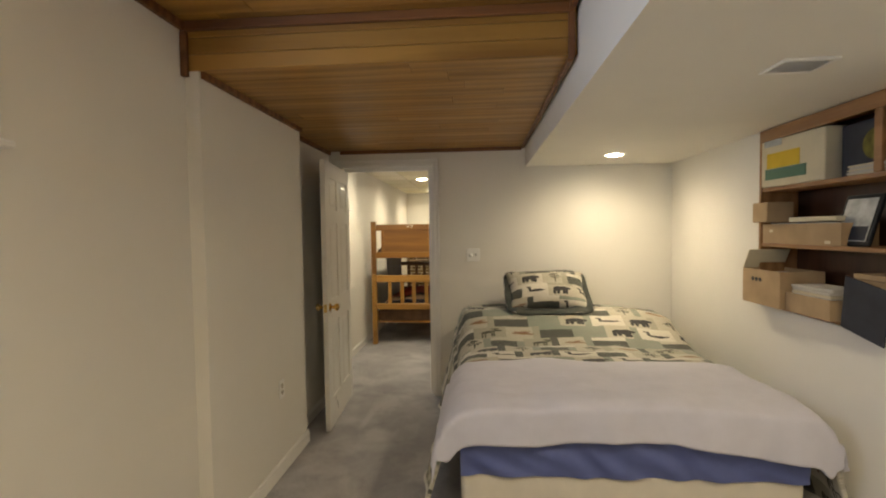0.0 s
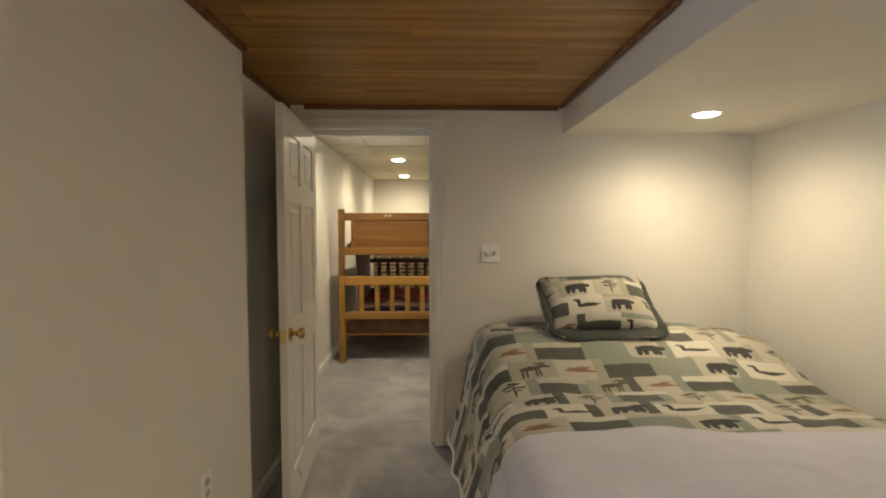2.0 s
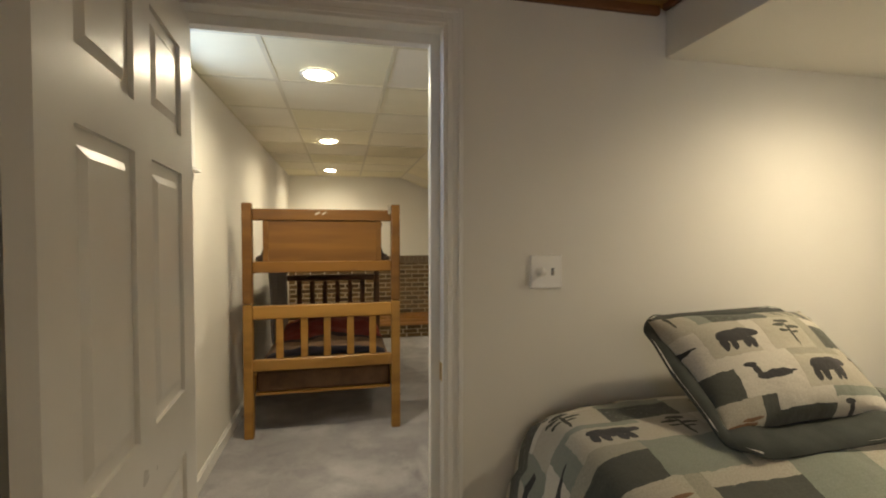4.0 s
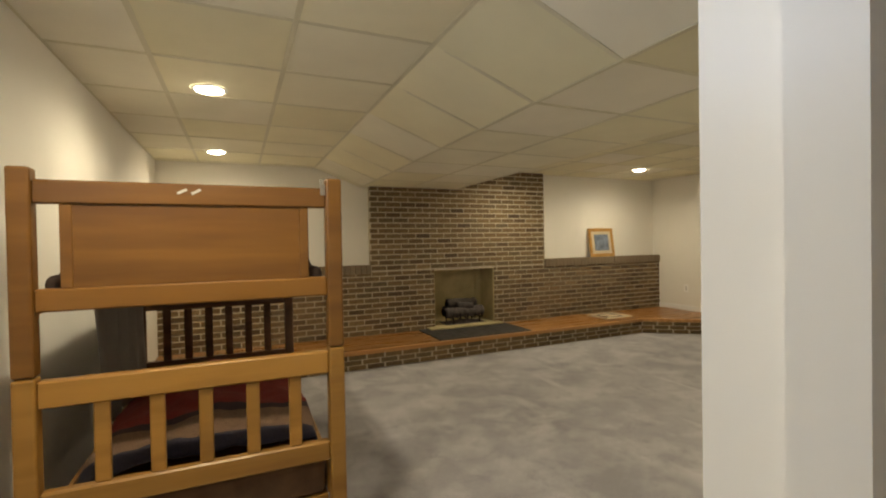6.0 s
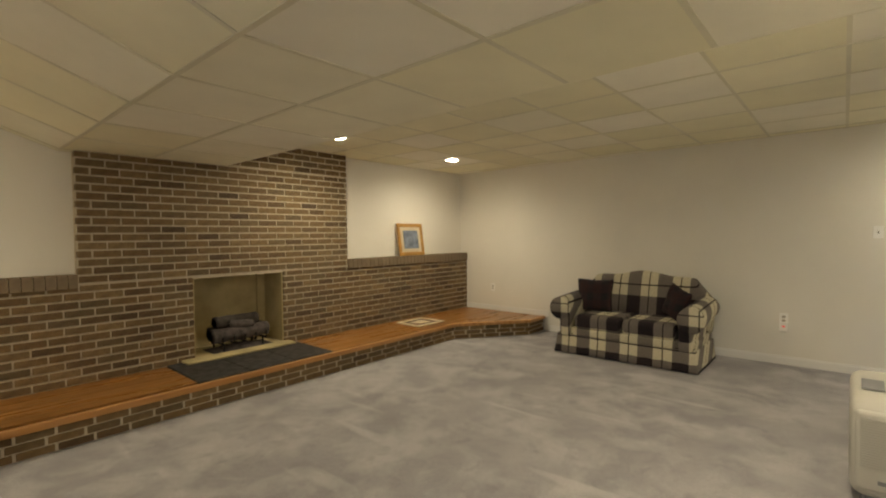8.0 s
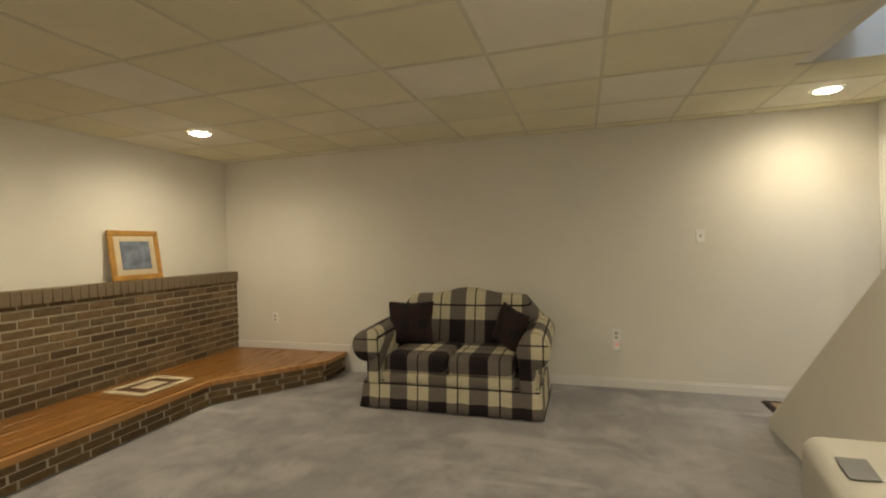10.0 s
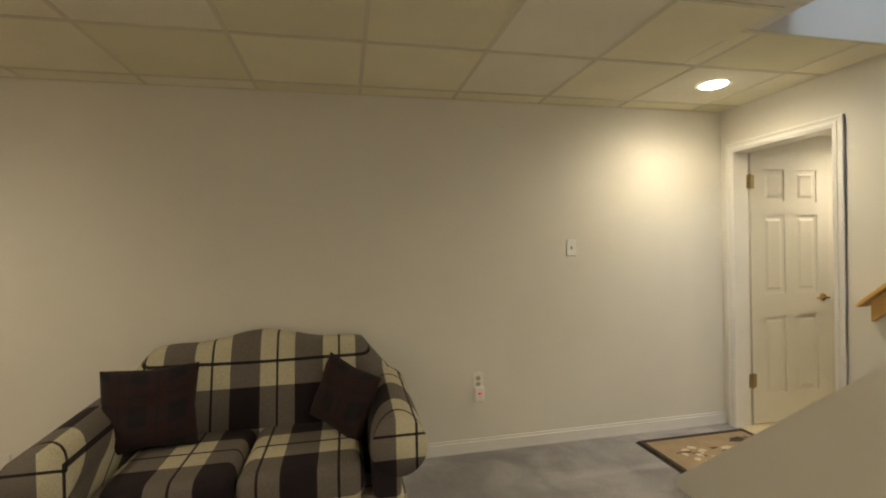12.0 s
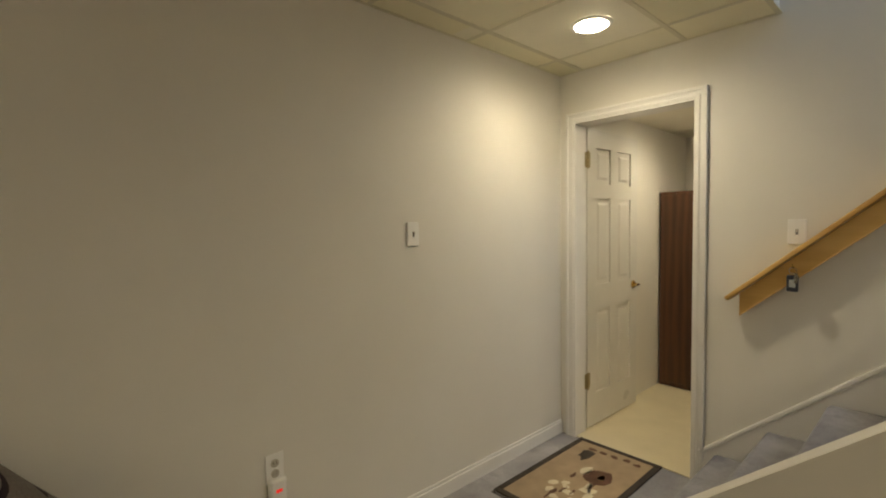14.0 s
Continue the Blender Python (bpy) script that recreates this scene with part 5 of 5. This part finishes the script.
for x in (0.50, 0.545):
    bm = bmesh.new()
    vs = block(bm, -0.017, 0.017, 0.0055, 0.0085, -0.0045, 0.0045)
    bmesh.ops.transform(bm, matrix=Matrix.Translation((x, 0, 1.556)) @ Matrix.Rotation(radians(-28), 4, "Y"), verts=vs)
    part("worn_patch", bm, PAPER, bk, "pale torn tape on the rail")
box_part("top_rail", (X0, X1, 0.008, 0.052, 0.825, 0.917), BUNK_LO, bk, "", 0.006)
box_part("bottom_rail", (X0, X1, 0.008, 0.052, 0.465, 0.545), BUNK_LO, bk, "", 0.006)
for x in (-1.021, -0.856, -0.70, -0.537, -0.38):
    c = x + 1.26
    box_part("spindle", (c - 0.024, c + 0.024, 0.02, 0.042, 0.545, 0.825), BUNK_LO, bk, "", 0.004)
bm = bmesh.new()
block(bm, BWD - 0.088, BWD - 0.068, 0.0, 0.03, 1.555, 1.60, 0.003)
block(bm, BWD - 0.088, BWD - 0.082, -0.002, 0.02, 1.60, 1.622, 0.002)
part("bracket", bm, STEEL, bk, "small bright metal bracket")
# far end, its lower part in a darker tone than the near end
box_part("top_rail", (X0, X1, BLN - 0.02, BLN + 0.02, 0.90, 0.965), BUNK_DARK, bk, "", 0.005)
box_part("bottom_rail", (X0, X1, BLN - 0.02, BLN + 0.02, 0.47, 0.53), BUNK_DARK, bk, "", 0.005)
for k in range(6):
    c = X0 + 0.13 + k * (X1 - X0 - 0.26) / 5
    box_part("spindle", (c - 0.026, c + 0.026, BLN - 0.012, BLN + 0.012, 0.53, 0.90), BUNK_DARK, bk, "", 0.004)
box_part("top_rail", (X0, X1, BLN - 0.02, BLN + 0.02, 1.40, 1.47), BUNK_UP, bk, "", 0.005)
for x in (0.045, BWD - 0.07):
    box_part("side_rail", (x, x + 0.025, 0.063, BLN - 0.033, 0.30, 0.42), BUNK_LO, bk, "", 0.005)
    box_part("side_rail", (x, x + 0.025, 0.063, BLN - 0.033, 1.135, 1.215), BUNK_UP, bk, "", 0.005)
box_part("bed_board", (0.072, BWD - 0.072, 0.055, BLN - 0.03, 0.285, 0.302), BUNK_LO, bk, "pale bunk board", 0)
box_part("bed_board", (0.072, BWD - 0.072, 0.055, BLN - 0.03, 1.15, 1.165), BUNK_LO, bk, "pale bunk board", 0)
bm = bmesh.new()
block(bm, 0.075, BWD - 0.075, 0.056, BLN - 0.04, 0.303, 0.46, 0.03, 3)
part("mattress", bm, BROWN_CLOTH, bk, "thin brown mattress", True)
bm = bmesh.new()
block(bm, 0.075, BWD - 0.075, 0.056, BLN - 0.04, 1.166, 1.265, 0.03, 3)
part("mattress", bm, DARK_PLAID, bk, "thin dark mattress", True)

bm = bmesh.new()


def red(u, v):
    x = -1.15 + 0.97 * u
    y = 5.98 + 1.66 * v
    hump = math.sin(math.pi * min(1.0, 0.08 + v * 0.92)) ** 0.7
    z = 0.475 + 0.17 * math.sin(math.pi * min(1, max(0, u * 1.02))) ** 0.45 * hump + 0.03 * noise.noise((x * 5, y * 5, 0)) + 0.012 * noise.noise((x * 14, y * 14, 2))
    if u > 0.9:
        k = (u - 0.9) / 0.1
        x = -0.275 + 0.12 * k
        z = z * (1 - k) + (0.16 + 0.02 * math.sin(y * 14)) * k
    return (x, y, z)


sheet(bm, 60, 60, red, lambda u, v: (u, v))
q = solid("striped_blanket", bm, STRIPED, "rumpled maroon, tan and navy striped blanket on the lower bunk", "blanket", smooth=True)
md = q.modifiers.new("thickness", "SOLIDIFY")
md.thickness = 0.015
bm = bmesh.new()
cushion(bm, 0.85, 0.42, 0.20)
solid("bunk_pillow", bm, DARK_PLAID, "dark plaid pillow on the upper bunk", "pillow", pose(-0.72, 6.05, 1.36, -50, 0, 0), smooth=True)
bm = bmesh.new()
cushion(bm, 0.50, 0.36, 0.16)
solid("bunk_pillow", bm, WHITE_CLOTH, "white pillow on the upper bunk", "pillow", pose(-0.55, 6.50, 1.35, -70, 0, 12), smooth=True)
bm = bmesh.new()
sheet(bm, 40, 20, lambda u, v: (-1.19 + 0.02 * math.sin(u * 30 + v) + 0.02 * v, 6.5 + 1.15 * u, 1.10 - 0.62 * v))
q = solid("hanging_sheet", bm, GREY_CLOTH, "grey sheet hanging from the upper bunk along the wall", "sheet", smooth=True)
md = q.modifiers.new("thickness", "SOLIDIFY")
md.thickness = 0.006


# ---- sofa ----
sofa = thing("sofa", "tartan two-seat sofa with rolled arms and a skirt, against the wall", "sofa", pose(5.00, 6.73, 0, 0, 0, -90))
# local: x along the width, y to the back, z up; front at y = 0
SWD, SD = 1.50, 0.88
AW = 0.21


def rounded(dims, bev, seg=4):
    bm = bmesh.new()
    block(bm, *dims, bev, seg)
    return bm


part("base", rounded((-SWD / 2 + 0.04, SWD / 2 - 0.04, 0.05, SD - 0.05, 0.03, 0.30), 0.02, 2), PLAID, sofa, "", True)
bm = bmesh.new()
def skirt(u, v):
    per = [(-SWD / 2 + 0.02, SD - 0.1), (-SWD / 2 + 0.02, 0.03), (SWD / 2 - 0.02, 0.03), (SWD / 2 - 0.02, SD - 0.1)]
    seg = [SD - 0.13, SWD - 0.04, SD - 0.13]
    s = u * sum(seg)
    for (p, q), l in zip(zip(per, per[1:]), seg):
        if s <= l + 1e-9:
            t = s / l
            x, y = p[0] + (q[0] - p[0]) * t, p[1] + (q[1] - p[1]) * t
            break
        s -= l
    flare = 0.03 * (1 - v)
    x += flare * (1 if x > 0 else -1) * (abs(x) / (SWD / 2)) ** 4
    y -= flare * (1 if y < 0.06 else 0) + 0.004 * math.sin(x * 40) * (1 - v)
    return (x, y, 0.012 + 0.215 * v)
sheet(bm, 160, 4, skirt)
sk = part("skirt", bm, PLAID, sofa, "gathered tartan skirt to the floor", True)
md = sk.modifiers.new("thickness", "SOLIDIFY")
md.thickness = 0.008
for s in (-1, 1):
    part("seat_cushion", rounded((min(0, s * (SWD / 2 - AW)) + 0.004, max(0, s * (SWD / 2 - AW)) - 0.004, 0.03, 0.62, 0.285, 0.455), 0.055, 5), PLAID, sofa, "", True)
bm = bmesh.new()
block(bm, -SWD / 2 + AW, SWD / 2 - AW, 0.022, 0.06, 0.22, 0.30, 0.012, 2)
part("front_rail", bm, PLAID, sofa, "", True)


def camel(x):
    a = abs(x) / (SWD / 2)
    return 0.855 + 0.075 * math.exp(-(a / 0.36) ** 2) + 0.015 * math.exp(-((a - 0.62) / 0.16) ** 2) - 0.22 * max(0, a - 0.74) / 0.26


def back(u, v):
    x = (-SWD / 2 + 0.02) + (SWD - 0.04) * u
    a = 2 * math.pi * v
    top = camel(x)
    # an upright rounded section, leaning back
    c, s_ = math.cos(a), math.sin(a)
    ez = math.copysign(abs(s_) ** 0.55, s_)
    ey = math.copysign(abs(c) ** 0.55, c)
    z = (0.30 + top) / 2 + ez * (top - 0.30) / 2
    y = 0.70 + 0.10 * (z - 0.3) / 0.5 + ey * (0.10 - 0.03 * (z - 0.3))
    return (x, y, z)


bm = bmesh.new()
sheet(bm, 60, 36, back)
bmesh.ops.remove_doubles(bm, verts=bm.verts, dist=0.0005)
bmesh.ops.holes_fill(bm, edges=[e for e in bm.edges if e.is_boundary], sides=0)
part("backrest", bm, PLAID, sofa, "camel-shaped backrest", True)
for s in (-1, 1):
    bm = bmesh.new()
    def arm(u, v):
        y = 0.0 + 0.74 * u
        a = 2 * math.pi * v
        r = 0.125 * (1 - 0.08 * u)
        cz = 0.52 + 0.05 * u
        return (s * (SWD / 2 - 0.085 + 0.02) + r * math.cos(a), y, cz + r * math.sin(a) * 1.02)
    sheet(bm, 24, 28, arm)
    bmesh.ops.remove_doubles(bm, verts=bm.verts, dist=0.0005)
    bmesh.ops.holes_fill(bm, edges=[e for e in bm.edges if e.is_boundary], sides=0)
    bmesh.ops.recalc_face_normals(bm, faces=bm.faces)
    ar = part("arm_roll", bm, PLAID, sofa, "rolled armrest", True)
    x0, x1 = sorted((s * (SWD / 2 - 0.18), s * (SWD / 2 - 0.055)))
    part("arm_panel", rounded((x0, x1, 0.012, 0.76, 0.20, 0.56), 0.025, 3), PLAID, sofa, "", True)
for lab, m in (("dark maroon tartan cushion leaning in the sofa corner", pose(5.46, 7.19, 0.64, -16, 0, -80)), ("dark maroon tartan cushion tilted against the sofa arm", pose(5.43, 6.28, 0.625, -14, 14, -136))):
    bm = bmesh.new()
    size = 0.40 if "corner" in lab else 0.355
    cushion(bm, size, size * 0.93, 0.15)
    solid("throw_cushion", bm, CUSHION, lab, "cushion", m, "sofa cushions", smooth=True)


# ---- portable air conditioner ----
ac = thing("portable_air_conditioner", "white plastic portable air conditioner beside the knee wall", "air conditioner", pose(3.20, 4.70, 0))
bm = bmesh.new()
block(bm, 0.0, 0.42, -0.205, 0.205, 0.035, 0.60, 0.06, 6)
for v in bm.verts:
    if v.co.z > 0.45:
        v.co.z -= 0.10 * max(0.0, 0.30 - v.co.x) / 0.30
part("body", bm, AC_BODY, ac, "", True)
bm = bmesh.new()
block(bm, -0.012, 0.03, -0.185, 0.185, 0.08, 0.48, 0.02, 4)
part("front_panel", bm, AC_BODY, ac, "", True)
for k in range(20):
    z = 0.20 + k * 0.0125
    box_part("slat", (-0.016, -0.011, -0.165, 0.165, z, z + 0.005), AC_BODY, ac, bevel=0)
# grip slot is not cut: a dark strip carries its shade
box_part("drawer_slot", (-0.0135, -0.0115, -0.10, 0.10, 0.125, 0.145), AC_GREY, ac, "dark strip for the shade of the grip slot", 0)
bm = bmesh.new()
block(bm, 0.15, 0.24, 0.07, 0.16, 0.0, 0.004, 0.0015)
for v in bm.verts:
    v.co.z += 0.602 - 0.10 * max(0.0, 0.30 - v.co.x) / 0.30
part("control_panel", bm, AC_GREY, ac, "grey control panel")
# outlet slot likewise, its shade laid on as a dark strip
bm = bmesh.new()
block(bm, 0.06, 0.078, -0.09, 0.05, 0.0, 0.003, 0.001)
for v in bm.verts:
    v.co.z += 0.602 - 0.10 * max(0.0, 0.30 - v.co.x) / 0.30
part("air_slot", bm, AC_GREY, ac, "dark strip for the shade of the air outlet slot")
for x in (0.06, 0.36):
    for y in (-0.15, 0.15):
        bm = bmesh.new()
        tube(bm, (x, y - 0.012, 0.018), (x, y + 0.012, 0.018), 0.018)
        part("caster", bm, AC_GREY, ac, "grey caster", True)


# ---- stairs ----
st = thing("stairs", "carpeted grey stairs rising beside the wall", "stairs", kind="structure")
RISE, RUN = 0.194, 0.225
for k in range(14):
    x1 = 5.04 - RUN * k
    bm = bmesh.new()
    block(bm, x1 - RUN - 0.02, x1 + 0.02, SY + 0.016, PY - 0.102, RISE * k, RISE * (k + 1), 0.018, 3)
    part("step", bm, CARPET, st)
bm = bmesh.new()
L0 = 5.13
pts = [(L0, 0.0), (L0, 0.17), (2.2, 0.17 + SLOPE * 1.005 * (L0 - 2.2)), (2.2, 0.0)]
a = [bm.verts.new((x, SY, z)) for x, z in pts]
b = [bm.verts.new((x, SY + 0.014, z)) for x, z in pts]
bm.faces.new(a), bm.faces.new(b[::-1])
for i in range(4):
    k = (i + 1) % 4
    bm.faces.new((a[i], b[i], b[k], a[k]))
bmesh.ops.recalc_face_normals(bm, faces=bm.faces)
solid("trim_stair_skirt", bm, TRIM, "white skirt board along the stairs", "trim", kind="structure")
bm = bmesh.new()
vs = block(bm, 0, 3.3, 0, 0.02, 0, 0.02, 0.004)
bmesh.ops.transform(bm, matrix=Matrix.Translation((L0, SY, 0.165)) @ Matrix.Rotation(math.pi, 4, "Z") @ Matrix.Translation((0, -0.02, 0)) @ Matrix.Rotation(-math.atan(SLOPE), 4, "Y"), verts=bm.verts)
solid("trim_stair_cap", bm, TRIM, "white cap moulding on the stair skirt", "trim", kind="structure")

# handrail: a board on the wall with a rounded cap
hr = thing("handrail", "pale pine handrail board with a cap, along the stair wall", "handrail")
ang = math.atan(0.875)
bm = bmesh.new()
LEN = 3.4
z0 = 0.985
pts = [(4.945, z0 - 0.045), (4.945, z0 + 0.065), (4.945 - LEN * math.cos(ang), z0 + 0.065 + LEN * math.sin(ang)), (4.945 - LEN * math.cos(ang), z0 - 0.045 + LEN * math.sin(ang))]
a = [bm.verts.new((x, SY + 0.032, z)) for x, z in pts]
b = [bm.verts.new((x, SY + 0.068, z)) for x, z in pts]
bm.faces.new(a), bm.faces.new(b[::-1])
for i in range(4):
    k = (i + 1) % 4
    bm.faces.new((a[i], b[i], b[k], a[k]))
bmesh.ops.recalc_face_normals(bm, faces=bm.faces)
part("board", bm, RAIL_WOOD, hr)
bm = bmesh.new()
block(bm, -LEN - 0.02, 0.05, 0.02, 0.098, 0.0, 0.022, 0.006, 2)
bmesh.ops.transform(bm, matrix=Matrix.Translation((4.955, SY, z0 + 0.06)) @ Matrix.Rotation(ang, 4, "Y"), verts=bm.verts)
part("cap", bm, RAIL_WOOD, hr, "rounded pine cap")
for k in range(4):
    bm = bmesh.new()
    x = 4.80 - 0.72 * k
    z = z0 + 0.035 + 0.875 * (4.945 - x)
    block(bm, x - 0.05, x + 0.05, SY, SY + 0.0325, z - 0.03, z + 0.03)
    part("spacer_block", bm, RAIL_WOOD, hr)

ky = thing("key_ring", "keys with a dark fob hanging from the handrail board", "keys", pose(4.735, SY + 0.073, 1.205))
bm = bmesh.new()
for k in range(20):
    a0, a1 = 2 * math.pi * k / 20, 2 * math.pi * (k + 1) / 20
    tube(bm, (0.014 * math.cos(a0), 0.004, 0.014 * math.sin(a0) - 0.03), (0.014 * math.cos(a1), 0.004, 0.014 * math.sin(a1) - 0.03), 0.0015, seg=6)
part("ring", bm, STEEL, ky)
bm = bmesh.new()
tube(bm, (0, -0.006, -0.012), (0, 0.014, -0.012), 0.003, seg=8)
tube(bm, (0, 0.014, -0.012), (0, 0.014, 0.0), 0.003, seg=8)
part("hook", bm, BRASS, ky, "brass cup hook")
box_part("fob", (-0.022, 0.022, 0.0, 0.012, -0.125, -0.05), NAVY, ky, "dark key fob", 0.004)
box_part("fob_label", (-0.012, 0.012, 0.0122, 0.0132, -0.105, -0.07), GREYPRINT, ky, "pale label", 0)
box_part("key", (-0.02, -0.006, 0.012, 0.014, -0.085, -0.04), STEEL, ky, "", 0)


# ---- rug ----
rug = thing("rug", "small tan rug with a dark border and cream motifs", "rug", pose(5.59, 3.87, 0.001, 0, 0, 0))
RW, RL = 0.26, 0.43
bm = bmesh.new()
block(bm, -RW + 0.035, RW - 0.035, -RL + 0.035, RL - 0.035, 0, 0.010)
part("field", bm, RUG, rug)
bm = bmesh.new()
for d in ((-RW, RW, -RL, -RL + 0.034), (-RW, RW, RL - 0.034, RL), (-RW, -RW + 0.034, -RL + 0.035, RL - 0.035), (RW - 0.034, RW, -RL + 0.035, RL - 0.035)):
    block(bm, *d, 0, 0.012, 0.003)
part("border", bm, RUG_EDGE, rug, "dark brown border")
rnd = random.Random(11)
def motif(x, y, rx, ry, mat, n=9, rough=0.3):
    bm = bmesh.new()
    out = []
    for i in range(n):
        f = 1 + rnd.uniform(-rough, rough)
        out.append((x + rx * f * math.cos(2 * math.pi * i / n), y + ry * f * math.sin(2 * math.pi * i / n)))
    prism(bm, out, 0.009, 0.0115)
    part("motif", bm, mat, rug)


BROWN_WOOL = plain("brown_wool", (0.12, 0.06, 0.035), 1.0, 0.25, 18.0, 260.0, 0.7)
# a clump of pale flowers, a brown basket and a dark shape
for k in range(11):
    motif(rnd.uniform(-0.13, 0.10), rnd.uniform(0.02, 0.30), rnd.uniform(0.018, 0.03), rnd.uniform(0.018, 0.034), RUG_CREAM)
for k in range(6):
    motif(rnd.uniform(-0.13, 0.10), rnd.uniform(0.0, 0.28), rnd.uniform(0.006, 0.012), rnd.uniform(0.02, 0.05), BROWN_WOOL)
motif(-0.06, -0.06, 0.07, 0.085, BROWN_WOOL, 12, 0.2)
motif(0.02, -0.08, 0.03, 0.05, RUG_CREAM, 10, 0.2)
motif(-0.08, -0.07, 0.02, 0.03, RUG, 8, 0.2)
motif(0.11, -0.24, 0.045, 0.065, RUG_EDGE, 11, 0.35)
for k in range(5):
    motif(-0.16 + 0.07 * k, -0.34 + rnd.uniform(-0.01, 0.01), 0.022, 0.016, BROWN_WOOL)
for k in range(34):
    x = -RW + (k + 0.5) * 2 * RW / 34
    for s in (-1, 1):
        box_part("fringe", (x - 0.004, x + 0.004, s * RL - (0.02 if s < 0 else 0), s * RL + (0.02 if s > 0 else 0), 0, 0.004), RUG_EDGE, rug, bevel=0)


# ---- far room ----
cb = thing("tall_cabinet", "dark brown wooden cabinet in the room beyond the door", "cabinet", pose(5.05, 1.60, 0.006))
box_part("carcass", (0.0, 0.88, 0.0, 0.44, 0.0, 1.66), DARK_WOOD, cb, bevel=0.004)
for k in range(2):
    box_part("cabinet_door", (0.015 + 0.43 * k, 0.435 + 0.43 * k, 0.4405, 0.458, 0.04, 1.63), DARK_WOOD, cb, bevel=0.004)


# ---- bricks, last ----
chimney = find("fireplace_core")


def owner(x):
    return left_core if x < CX0 else right_core if x > CX1 else chimney


LOW = 12
lay(owner, HL, MX1, HZ + 0.004, HZ + 0.004 + LOW * COURSE - 0.02, (FX0, FX1, 0.0, FZ))
lay(chimney, CX0, CX1, HZ + 0.004 + LOW * COURSE, CS - 0.002)
lay(chimney, LOX1 - 0.06, CX1, HZ + 0.004 + 28 * COURSE, CR - 0.002)
rowlock("ledge_left", HL, CX0, "grey-brown rowlock bricks on the low brick wall")
rowlock("ledge_right", CX1, MX1, "grey-brown rowlock bricks on the low brick wall")
bm = bmesh.new()
block(bm, -BW / 2 + JOINT / 2, BW / 2 - JOINT / 2, -0.012, 0.04, 0, 0.047, 0.003)
front_brick = mesh_of("brick", bm, BRICK)
for (xa, ya), (xb, yb) in zip(front, front[1:]):
    p0, p1 = Vector((xa, ya, 0)), Vector((xb, yb, 0))
    d = p1 - p0
    n = max(1, round(d.length / BW))
    for r in range(3):
        for k in range(n):
            f = (k + (0.5 if r % 2 == 0 else 0.25)) / n
            ob = new("brick", front_brick)
            ob.parent = hearth
            c = p0 + d * f
            ob.location = (c.x, c.y + 0.012, 0.004 + r * 0.0555)
            ob.rotation_euler = (0, 0, math.atan2(d.y, d.x))
